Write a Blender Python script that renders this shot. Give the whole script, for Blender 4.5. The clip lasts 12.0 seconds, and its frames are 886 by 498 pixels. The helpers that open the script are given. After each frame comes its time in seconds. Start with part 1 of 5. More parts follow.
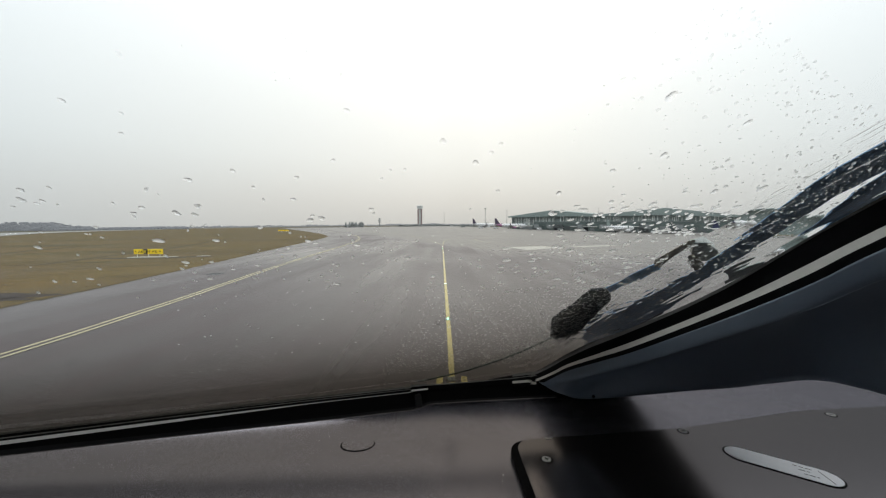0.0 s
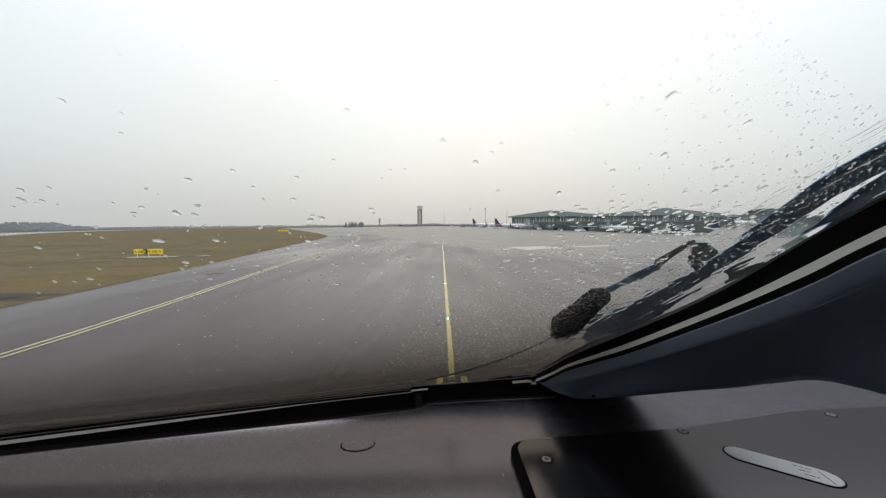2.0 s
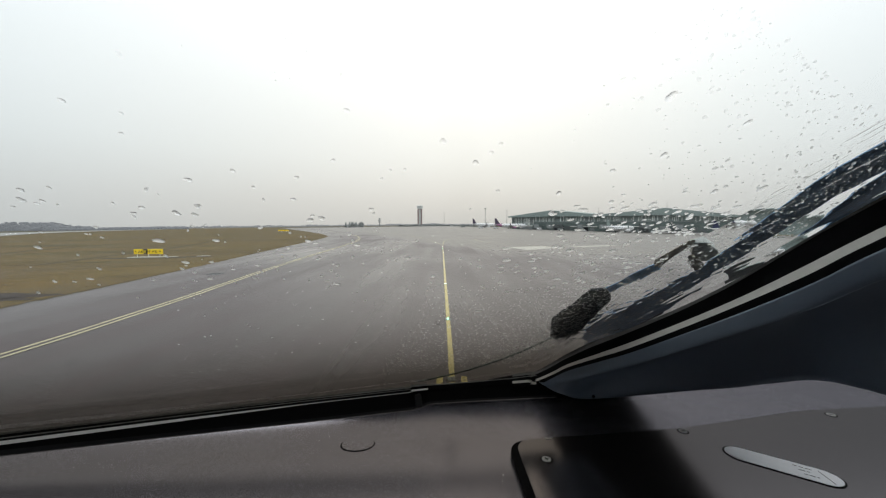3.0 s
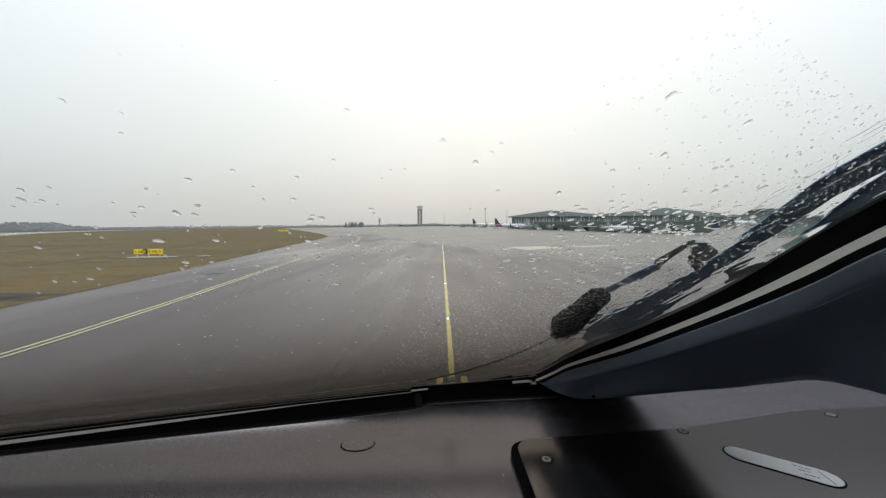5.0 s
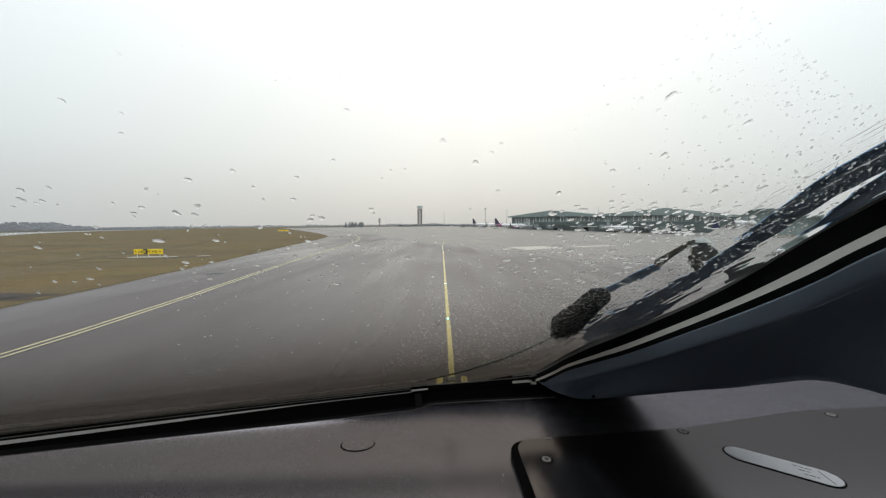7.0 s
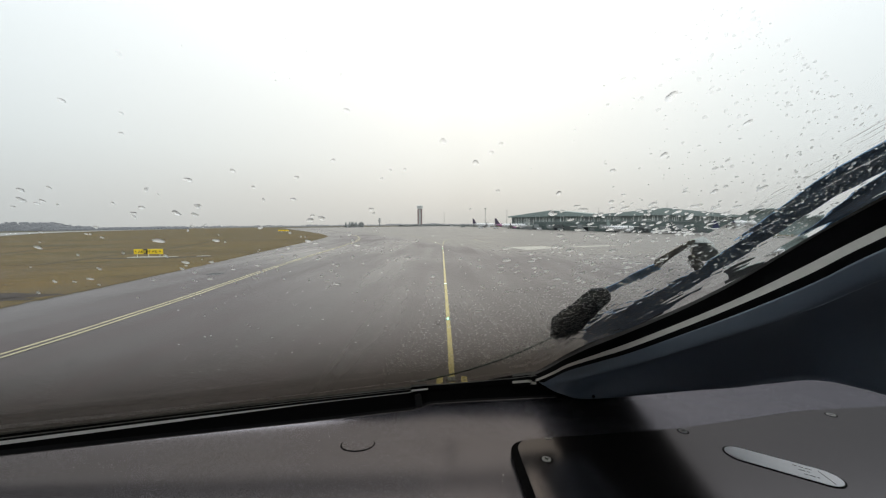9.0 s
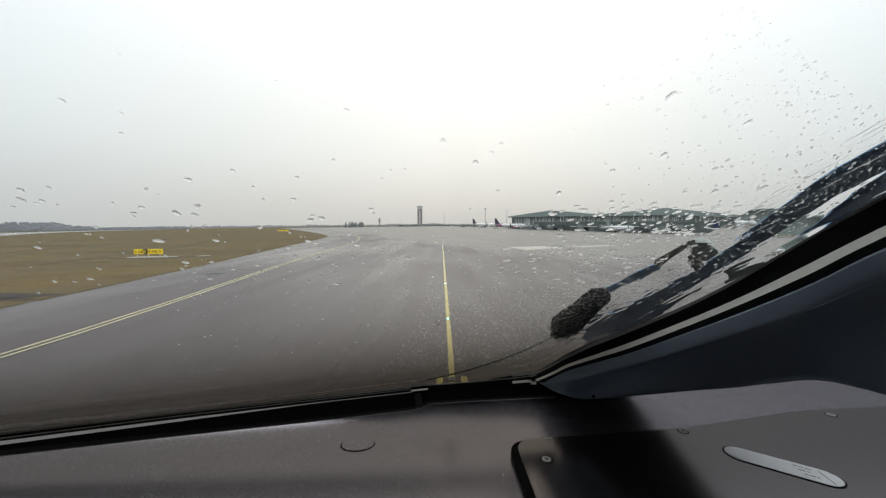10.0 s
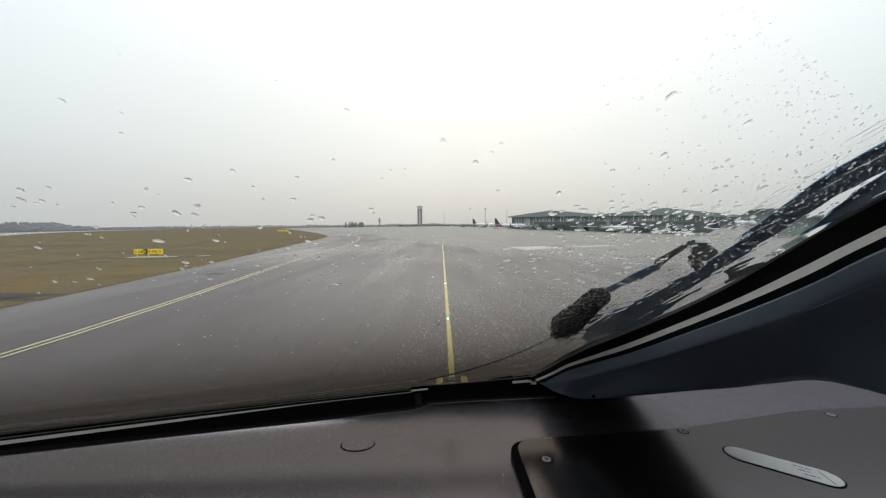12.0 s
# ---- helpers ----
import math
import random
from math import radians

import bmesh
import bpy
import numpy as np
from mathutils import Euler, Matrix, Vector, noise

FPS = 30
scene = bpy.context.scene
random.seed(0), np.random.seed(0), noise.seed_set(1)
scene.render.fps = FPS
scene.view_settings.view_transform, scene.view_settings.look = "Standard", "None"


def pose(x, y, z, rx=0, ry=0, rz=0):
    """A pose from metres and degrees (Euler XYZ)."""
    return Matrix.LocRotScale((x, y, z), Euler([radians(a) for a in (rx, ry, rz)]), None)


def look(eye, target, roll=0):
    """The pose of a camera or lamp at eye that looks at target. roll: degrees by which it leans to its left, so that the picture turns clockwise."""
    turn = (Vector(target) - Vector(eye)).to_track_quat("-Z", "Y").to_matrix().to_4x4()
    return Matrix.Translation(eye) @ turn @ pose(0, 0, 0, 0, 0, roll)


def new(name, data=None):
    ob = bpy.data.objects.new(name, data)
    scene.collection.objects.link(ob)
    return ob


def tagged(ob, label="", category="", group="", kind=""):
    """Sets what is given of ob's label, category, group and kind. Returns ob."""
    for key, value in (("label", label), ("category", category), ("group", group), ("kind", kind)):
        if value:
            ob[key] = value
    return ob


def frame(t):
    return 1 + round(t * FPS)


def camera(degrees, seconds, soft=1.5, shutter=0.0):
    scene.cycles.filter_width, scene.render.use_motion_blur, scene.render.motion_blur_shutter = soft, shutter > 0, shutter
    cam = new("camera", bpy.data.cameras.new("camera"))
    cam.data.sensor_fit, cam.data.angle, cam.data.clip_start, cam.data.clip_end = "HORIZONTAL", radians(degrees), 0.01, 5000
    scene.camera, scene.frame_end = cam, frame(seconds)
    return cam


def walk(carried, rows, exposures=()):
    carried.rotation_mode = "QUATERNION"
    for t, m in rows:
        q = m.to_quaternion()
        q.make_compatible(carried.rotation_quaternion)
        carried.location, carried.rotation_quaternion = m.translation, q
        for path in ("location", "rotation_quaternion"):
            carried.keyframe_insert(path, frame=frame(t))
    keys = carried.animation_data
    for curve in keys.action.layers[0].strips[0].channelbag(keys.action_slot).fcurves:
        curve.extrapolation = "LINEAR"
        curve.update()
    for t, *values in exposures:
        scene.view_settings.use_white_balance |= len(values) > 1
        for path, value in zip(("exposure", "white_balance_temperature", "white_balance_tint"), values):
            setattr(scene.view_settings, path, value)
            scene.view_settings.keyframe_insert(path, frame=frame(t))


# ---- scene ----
EYE = 3.8                       # height of the camera over the taxiway
cam = camera(105.2, 12.0, soft=1.2)
STAND = pose(0, 0, EYE, 85.8, 0, 0)
walk(cam, [(t, STAND) for t in (0.0, 3.0, 6.0, 9.0, 12.0)])

# ---- sky and sun: wet overcast day ----
world = bpy.data.worlds.new("overcast")
scene.world = world
world.use_nodes = True
wn, wl = world.node_tree.nodes, world.node_tree.links
wn.clear()
w_out = wn.new("ShaderNodeOutputWorld")
w_bg = wn.new("ShaderNodeBackground")
w_sky = wn.new("ShaderNodeTexSky")
w_sky.sky_type, w_sky.sun_disc = "NISHITA", False
w_sky.sun_elevation, w_sky.sun_rotation = radians(38), radians(10)
w_sky.dust_density = 6.0
w_co = wn.new("ShaderNodeTexCoord")
w_sep = wn.new("ShaderNodeSeparateXYZ")
w_ramp = wn.new("ShaderNodeValToRGB")
w_ramp.color_ramp.elements[0].position = 0.0
w_ramp.color_ramp.elements[0].color = (0.61, 0.605, 0.592, 1)
w_ramp.color_ramp.elements[1].position = 1.0
w_ramp.color_ramp.elements[1].color = (1.35, 1.36, 1.38, 1)
for pos, col in ((0.07, (0.682, 0.68, 0.668)), (0.18, (0.822, 0.835, 0.825)), (0.33, (0.97, 0.985, 0.98)), (0.5, (1.16, 1.17, 1.18))):
    e = w_ramp.color_ramp.elements.new(pos)
    e.color = (*col, 1)
w_mix = wn.new("ShaderNodeMix")
w_mix.data_type, w_mix.inputs[0].default_value = "RGBA", 0.006
w_side = wn.new("ShaderNodeMapRange")      # the cloud is thinner, so brighter, in front
w_side.inputs[1].default_value, w_side.inputs[2].default_value = 0.2, 1.0
w_side.inputs[3].default_value, w_side.inputs[4].default_value = 0.90, 1.04
w_mul = wn.new("ShaderNodeVectorMath")
w_mul.operation = "SCALE"
wl.new(w_co.outputs["Generated"], w_sep.inputs[0])
wl.new(w_sep.outputs["Z"], w_ramp.inputs[0])
wl.new(w_sep.outputs["Y"], w_side.inputs[0])
wl.new(w_ramp.outputs[0], w_mul.inputs[0])
wl.new(w_side.outputs[0], w_mul.inputs["Scale"])
w_tint = wn.new("ShaderNodeMix")            # warmer in front, cooler to the sides
w_tint.data_type = "RGBA"
w_tint.inputs[6].default_value, w_tint.inputs[7].default_value = (0.948, 1.0, 1.03, 1), (1.015, 1.0, 0.965, 1)
w_col = wn.new("ShaderNodeVectorMath")
w_col.operation = "MULTIPLY"
w_fac = wn.new("ShaderNodeMapRange")
w_fac.inputs[1].default_value, w_fac.inputs[2].default_value = 0.55, 1.0
wl.new(w_sep.outputs["Y"], w_fac.inputs[0])
wl.new(w_fac.outputs[0], w_tint.inputs[0])
wl.new(w_mul.outputs[0], w_col.inputs[0])
wl.new(w_tint.outputs[2], w_col.inputs[1])
wl.new(w_col.outputs[0], w_mix.inputs[6])
wl.new(w_sky.outputs[0], w_mix.inputs[7])
wl.new(w_mix.outputs[2], w_bg.inputs[0])
w_bg.inputs[1].default_value = 1.0
wl.new(w_bg.outputs[0], w_out.inputs[0])

sun = new("sun", bpy.data.lights.new("sun", "SUN"))
sun.data.energy, sun.data.angle, sun.data.color = 0.35, radians(30), (1.0, 0.97, 0.93)
sun.matrix_world = look((0, 0, 50), (-8, -22, 0))


# ---- materials ----
def mat(name, base, rough=0.6, metal=0.0, spec=0.5, vary=0.15, scale=6.0, fine=60.0, bump=0.0, coat=0.0, emit=None, per_object=0.0, stretch=(1, 1, 1)):
    """A surface with two scales of variation in colour and gloss, and fine relief."""
    m = bpy.data.materials.new(name)
    m.use_nodes = True
    n, l = m.node_tree.nodes, m.node_tree.links
    b = n["Principled BSDF"]
    b.inputs["Metallic"].default_value = metal
    b.inputs["Specular IOR Level"].default_value = spec
    b.inputs["Coat Weight"].default_value = coat
    co, mp = n.new("ShaderNodeTexCoord"), n.new("ShaderNodeMapping")
    mp.inputs["Scale"].default_value = stretch
    l.new(co.outputs["Object"], mp.inputs[0])
    big, small = n.new("ShaderNodeTexNoise"), n.new("ShaderNodeTexNoise")
    big.inputs["Scale"].default_value, small.inputs["Scale"].default_value = scale, fine
    big.inputs["Detail"].default_value = 4
    small.inputs["Detail"].default_value = 3
    for t in (big, small):
        l.new(mp.outputs[0], t.inputs["Vector"])
    add = n.new("ShaderNodeMath")
    add.operation = "ADD"
    l.new(big.outputs["Fac"], add.inputs[0])
    l.new(small.outputs["Fac"], add.inputs[1])
    rng = n.new("ShaderNodeMapRange")
    rng.inputs[1].default_value, rng.inputs[2].default_value = 0.6, 1.4
    rng.inputs[3].default_value, rng.inputs[4].default_value = 1 - vary, 1 + vary
    l.new(add.outputs[0], rng.inputs[0])
    col = n.new("ShaderNodeVectorMath")
    col.operation = "SCALE"
    col.inputs[0].default_value = base
    l.new(rng.outputs[0], col.inputs["Scale"])
    last = col
    if per_object:
        info, r2, c2 = n.new("ShaderNodeObjectInfo"), n.new("ShaderNodeMapRange"), n.new("ShaderNodeVectorMath")
        r2.inputs[3].default_value, r2.inputs[4].default_value = 1 - per_object, 1 + per_object
        c2.operation = "SCALE"
        l.new(info.outputs["Random"], r2.inputs[0])
        l.new(col.outputs[0], c2.inputs[0])
        l.new(r2.outputs[0], c2.inputs["Scale"])
        last = c2
    l.new(last.outputs[0], b.inputs["Base Color"])
    rr = n.new("ShaderNodeMapRange")
    rr.inputs[1].default_value, rr.inputs[2].default_value = 0.6, 1.4
    rr.inputs[3].default_value, rr.inputs[4].default_value = max(0.02, rough * (1 - vary)), min(1, rough * (1 + vary))
    l.new(add.outputs[0], rr.inputs[0])
    l.new(rr.outputs[0], b.inputs["Roughness"])
    if bump:
        bp = n.new("ShaderNodeBump")
        bp.inputs["Strength"].default_value, bp.inputs["Distance"].default_value = bump, 0.3 / fine
        l.new(small.outputs["Fac"], bp.inputs["Height"])
        l.new(bp.outputs[0], b.inputs["Normal"])
    if emit:
        b.inputs["Emission Color"].default_value = (*emit[0], 1)
        b.inputs["Emission Strength"].default_value = emit[1]
    return m


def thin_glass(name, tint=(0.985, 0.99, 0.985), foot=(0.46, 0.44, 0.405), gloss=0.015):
    m = bpy.data.materials.new(name)
    m.use_nodes = True
    n, l = m.node_tree.nodes, m.node_tree.links
    n.remove(n["Principled BSDF"])
    tr, gl, mx, lw = n.new("ShaderNodeBsdfTransparent"), n.new("ShaderNodeBsdfGlossy"), n.new("ShaderNodeMixShader"), n.new("ShaderNodeLayerWeight")
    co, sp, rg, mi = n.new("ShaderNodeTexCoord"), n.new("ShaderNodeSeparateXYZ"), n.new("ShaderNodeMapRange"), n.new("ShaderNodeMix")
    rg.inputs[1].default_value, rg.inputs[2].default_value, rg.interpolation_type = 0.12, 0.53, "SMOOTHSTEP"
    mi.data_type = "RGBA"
    mi.inputs[6].default_value, mi.inputs[7].default_value = (*foot, 1), (*tint, 1)      # glass colour darkened at the foot, added to dim the ground seen through it
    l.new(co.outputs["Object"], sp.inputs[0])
    lean = n.new("ShaderNodeMath")                               # the darkening reaches higher towards the post
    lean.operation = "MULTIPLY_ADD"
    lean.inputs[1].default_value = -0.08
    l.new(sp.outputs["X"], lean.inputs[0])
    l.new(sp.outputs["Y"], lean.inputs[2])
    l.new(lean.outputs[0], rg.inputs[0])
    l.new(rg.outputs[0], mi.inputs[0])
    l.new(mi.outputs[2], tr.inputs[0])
    gl.inputs["Roughness"].default_value = 0.02
    lw.inputs["Blend"].default_value = 0.5
    pw, ma = n.new("ShaderNodeMath"), n.new("ShaderNodeMath")      # Schlick's gloss of a clear pane
    pw.operation, ma.operation = "POWER", "MULTIPLY_ADD"
    pw.inputs[1].default_value, ma.inputs[1].default_value, ma.inputs[2].default_value = 5.0, 0.18, gloss
    l.new(lw.outputs["Facing"], pw.inputs[0])
    l.new(pw.outputs[0], ma.inputs[0])
    l.new(ma.outputs[0], mx.inputs[0])
    l.new(tr.outputs[0], mx.inputs[1])
    l.new(gl.outputs[0], mx.inputs[2])
    l.new(mx.outputs[0], n["Material Output"].inputs[0])
    return m


def water_glass(name, film=False):
    m = bpy.data.materials.new(name)
    m.use_nodes = True
    n, l = m.node_tree.nodes, m.node_tree.links
    n.remove(n["Principled BSDF"])
    g = n.new("ShaderNodeBsdfRefraction" if film else "ShaderNodeBsdfGlass")
    g.inputs["IOR"].default_value, g.inputs["Roughness"].default_value = 1.33, (0.0 if film else 0.30)
    l.new(g.outputs[0], n["Material Output"].inputs[0])
    return m


def asphalt():
    """Wet taxiway asphalt: dark, with drier streaks along the wheel tracks and a patchy film of water."""
    m = bpy.data.materials.new("wet_asphalt")
    m.use_nodes = True
    n, l = m.node_tree.nodes, m.node_tree.links
    b = n["Principled BSDF"]
    co = n.new("ShaderNodeTexCoord")
    def tex(scale, stretch, detail=4):
        mp, t = n.new("ShaderNodeMapping"), n.new("ShaderNodeTexNoise")
        mp.inputs["Scale"].default_value = stretch
        t.inputs["Scale"].default_value, t.inputs["Detail"].default_value = scale, detail
        l.new(co.outputs["Object"], mp.inputs[0])
        l.new(mp.outputs[0], t.inputs["Vector"])
        return t.outputs["Fac"]
    def rng(src, a0, a1, b0, b1):
        r = n.new("ShaderNodeMapRange")
        for i, v in enumerate((a0, a1, b0, b1)):
            r.inputs[i + 1].default_value = v
        l.new(src, r.inputs[0])
        return r.outputs[0]
    streak = tex(0.55, (1, 0.05, 1), 5)
    patch = tex(0.06, (1, 0.5, 1), 5)
    grain = tex(38.0, (1, 1, 1), 2)
    mul = n.new("ShaderNodeMath")
    mul.operation = "MULTIPLY"
    l.new(rng(streak, 0.3, 0.7, 0.64, 1.32), mul.inputs[0])
    l.new(rng(patch, 0.3, 0.7, 0.72, 1.3), mul.inputs[1])
    mul2 = n.new("ShaderNodeMath")
    mul2.operation = "MULTIPLY"
    l.new(mul.outputs[0], mul2.inputs[0])
    blotch = tex(1.6, (1, 0.55, 1), 6)
    both = n.new("ShaderNodeMath")
    both.operation = "MULTIPLY"
    l.new(rng(grain, 0.3, 0.7, 0.75, 1.25), both.inputs[0])
    l.new(rng(blotch, 0.3, 0.7, 0.82, 1.18), both.inputs[1])
    l.new(both.outputs[0], mul2.inputs[1])
    col = n.new("ShaderNodeVectorMath")
    col.operation = "SCALE"
    col.inputs[0].default_value = (0.045, 0.0325, 0.032)
    l.new(mul2.outputs[0], col.inputs["Scale"])
    l.new(col.outputs[0], b.inputs["Base Color"])
    add = n.new("ShaderNodeMath")
    add.operation = "ADD"
    l.new(rng(streak, 0.3, 0.7, -0.07, 0.07), add.inputs[0])
    l.new(rng(patch, 0.35, 0.65, 0.20, 0.48), add.inputs[1])
    l.new(add.outputs[0], b.inputs["Roughness"])
    b.inputs["Specular IOR Level"].default_value = 0.60
    b.inputs["Specular Tint"].default_value = (1.0, 0.955, 0.985, 1)
    bp = n.new("ShaderNodeBump")
    bp.inputs["Strength"].default_value, bp.inputs["Distance"].default_value = 0.18, 0.004
    l.new(grain, bp.inputs["Height"])
    l.new(bp.outputs[0], b.inputs["Normal"])
    return m


M_ASPH = asphalt()
M_DARKASPH = mat("darker_wet_asphalt", (0.045, 0.035, 0.035), 0.36, vary=0.25, scale=0.25, fine=20)
M_APRON = mat("lighter_wet_asphalt", (0.115, 0.100, 0.086), 0.38, spec=0.6, vary=0.22, scale=0.10, fine=1.2, stretch=(1, 0.5, 1))
M_CONC = mat("wet_concrete", (0.40, 0.385, 0.33), 0.4, vary=0.2, scale=0.15, fine=6)
M_RUNWAY = mat("runway_surface", (0.14, 0.14, 0.142), 0.35, vary=0.12, scale=0.05, fine=2)
M_GRASS = mat("winter_grass", (0.140, 0.106, 0.049), 0.95, spec=0.1, vary=0.42, scale=0.11, fine=3.0, bump=0.6, stretch=(1, 0.5, 1))
def add_patches(m, tint, scale, stretch, lo=0.42, hi=0.62):
    """Broad soft patches of a second colour."""
    n, l = m.node_tree.nodes, m.node_tree.links
    b = n["Principled BSDF"]
    src = b.inputs["Base Color"].links[0].from_socket
    co, mp, t, r, mx = n.new("ShaderNodeTexCoord"), n.new("ShaderNodeMapping"), n.new("ShaderNodeTexNoise"), n.new("ShaderNodeMapRange"), n.new("ShaderNodeMix")
    mp.inputs["Scale"].default_value = stretch
    t.inputs["Scale"].default_value, t.inputs["Detail"].default_value = scale, 5
    r.inputs[1].default_value, r.inputs[2].default_value = lo, hi
    mx.data_type, mx.blend_type = "RGBA", "MULTIPLY"
    mx.inputs[7].default_value = (*tint, 1)
    l.new(co.outputs["Object"], mp.inputs[0])
    l.new(mp.outputs[0], t.inputs["Vector"])
    l.new(t.outputs["Fac"], r.inputs[0])
    l.new(r.outputs[0], mx.inputs[0])
    l.new(src, mx.inputs[6])
    l.new(mx.outputs[2], b.inputs["Base Color"])


add_patches(M_GRASS, (1.06, 0.97, 0.90), 0.07, (0.5, 1.6, 1))
add_patches(M_GRASS, (0.66, 0.74, 0.76), 0.035, (0.4, 2.2, 1), 0.46, 0.64)
add_patches(M_GRASS, (0.80, 0.80, 0.78), 0.30, (0.6, 1.6, 1), 0.48, 0.66)


def tuft_material():
    m = mat("grass_tuft", (0.175, 0.132, 0.060), 0.9, spec=0.1, vary=0.3, scale=0.15, fine=4)
    n, l = m.node_tree.nodes, m.node_tree.links
    geo, ramp, mul = n.new("ShaderNodeNewGeometry"), n.new("ShaderNodeValToRGB"), n.new("ShaderNodeMix")
    ramp.color_ramp.elements[0].color, ramp.color_ramp.elements[1].color = (1.15, 1.2, 1.05, 1), (1.6, 1.5, 1.4, 1)
    mul.data_type, mul.blend_type, mul.inputs[0].default_value = "RGBA", "MULTIPLY", 1.0
    b = n["Principled BSDF"]
    src = b.inputs["Base Color"].links[0].from_socket
    l.new(geo.outputs["Random Per Island"], ramp.inputs[0])
    l.new(src, mul.inputs[6])
    l.new(ramp.outputs[0], mul.inputs[7])
    l.new(mul.outputs[2], b.inputs["Base Color"])
    return m


M_TUFT = tuft_material()
M_FIELD = mat("field", (0.11, 0.10, 0.07), 0.95, spec=0.1, vary=0.3, scale=0.01, fine=0.2)
M_MUD = mat("bare_mud", (0.055, 0.045, 0.038), 0.9, spec=0.2, vary=0.3, scale=0.8, fine=12)
M_DULL = mat("thin_dull_grass", (0.085, 0.068, 0.038), 0.95, spec=0.1, vary=0.4, scale=0.6, fine=5)
M_YEL = mat("yellow_paint", (0.56, 0.46, 0.16), 0.34, vary=0.15, scale=1.2, fine=30)
M_EDGEY = mat("edge_yellow_paint", (0.66, 0.60, 0.36), 0.5, vary=0.18, scale=1.0, fine=20)
M_OLDYEL = mat("worn_yellow_paint", (0.46, 0.40, 0.24), 0.5, vary=0.25, scale=1.0, fine=20)
M_GLARE = mat("glareshield_vinyl", (0.0060, 0.0058, 0.0066), 0.27, spec=1.0, vary=0.06, scale=5, fine=900, bump=0.04)
M_GLARE.node_tree.nodes["Principled BSDF"].inputs["IOR"].default_value = 2.9
M_GLARE.node_tree.nodes["Principled BSDF"].inputs["Specular Tint"].default_value = (0.92, 0.89, 1.0, 1)
M_PLATE = mat("centre_panel_paint", (0.0025, 0.0023, 0.0026), 0.20, spec=1.0, vary=0.06, scale=5, fine=900, bump=0.04)
M_PLATE.node_tree.nodes["Principled BSDF"].inputs["IOR"].default_value = 2.3
M_PLATE.node_tree.nodes["Principled BSDF"].inputs["Specular Tint"].default_value = (0.99, 0.93, 0.965, 1)
M_BLACK = mat("black_rubber", (0.004, 0.004, 0.0045), 0.7, spec=0.05, vary=0.2, scale=8, fine=300, bump=0.1)
M_LIP = mat("satin_sill_lip", (0.006, 0.006, 0.0065), 0.35, spec=0.35, vary=0.1, scale=8, fine=300)
M_SEAL = mat("grey_seal", (0.17, 0.17, 0.16), 0.5, vary=0.2, scale=9, fine=200)
M_CREAM = mat("cream_edge_strip", (0.68, 0.665, 0.61), 0.4, vary=0.06, scale=12, fine=200)
M_BRIGHT = mat("bright_trim", (0.88, 0.88, 0.87), 0.35, vary=0.04, scale=15, fine=300)
M_METAL = mat("bare_metal", (0.62, 0.62, 0.61), 0.5, metal=0.6, vary=0.1, scale=20, fine=400)
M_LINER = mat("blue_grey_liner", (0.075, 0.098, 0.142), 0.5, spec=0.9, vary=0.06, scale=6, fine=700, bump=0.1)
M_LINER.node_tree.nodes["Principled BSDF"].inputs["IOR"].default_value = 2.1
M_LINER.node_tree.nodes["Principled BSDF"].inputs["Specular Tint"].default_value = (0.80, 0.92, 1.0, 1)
M_GREENLINE = mat("dark_green_line", (0.13, 0.17, 0.155), 0.5, vary=0.2, scale=30, fine=300)
M_LABEL = mat("label_paper", (0.90, 0.92, 0.96), 0.22, spec=1.0, vary=0.04, scale=20, fine=300)
M_INK = mat("black_ink", (0.02, 0.02, 0.02), 0.5)
M_SHELL = mat("cabin_lining", (0.10, 0.10, 0.10), 0.7, vary=0.1)
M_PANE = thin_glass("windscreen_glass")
# foot darkened to dim the sky mirrored in the centre panel
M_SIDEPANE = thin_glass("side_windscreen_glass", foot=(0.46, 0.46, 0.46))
M_WATER = water_glass("rain_water")
M_FILM = water_glass("rain_film", True)
M_BLADE = mat("wiper_blade_rubber", (0.022, 0.024, 0.026), 0.45, vary=0.3, scale=60, fine=400)
M_RUST = mat("worn_arm_head", (0.50, 0.46, 0.39), 0.5, metal=0.2, vary=0.6, scale=80, fine=500)
M_WIPERGREY = mat("wiper_grey_metal", (0.60, 0.63, 0.60), 0.45, metal=0.25, vary=0.35, scale=50, fine=300)
M_WIPER = mat("wiper_paint", (0.38, 0.58, 0.86), 0.45, metal=0.2, vary=0.35, scale=30, fine=300)


# ---- building helpers ----
def finish(name, bm, material, smooth=False):
    me = bpy.data.meshes.new(name)
    bm.normal_update()
    if smooth:
        for f in bm.faces:
            f.smooth = True
    bm.to_mesh(me)
    bm.free()
    me.materials.append(material)
    return me


def thing(name, label, category, group="", kind="", m=None, bm=None, material=None, smooth=False):
    """A top-level thing: an Empty for its parts, or one mesh."""
    ob = new(name, finish(name, bm, material, smooth) if bm else None)
    if m is not None:
        ob.matrix_world = m
    return tagged(ob, label, category, group, kind)


def part(name, bm, material, parent, label="", smooth=False, m=None):
    ob = new(name, finish(name, bm, material, smooth))
    ob.parent = parent
    if m is not None:
        ob.matrix_basis = m
    if label:
        ob["label"] = label
    return ob


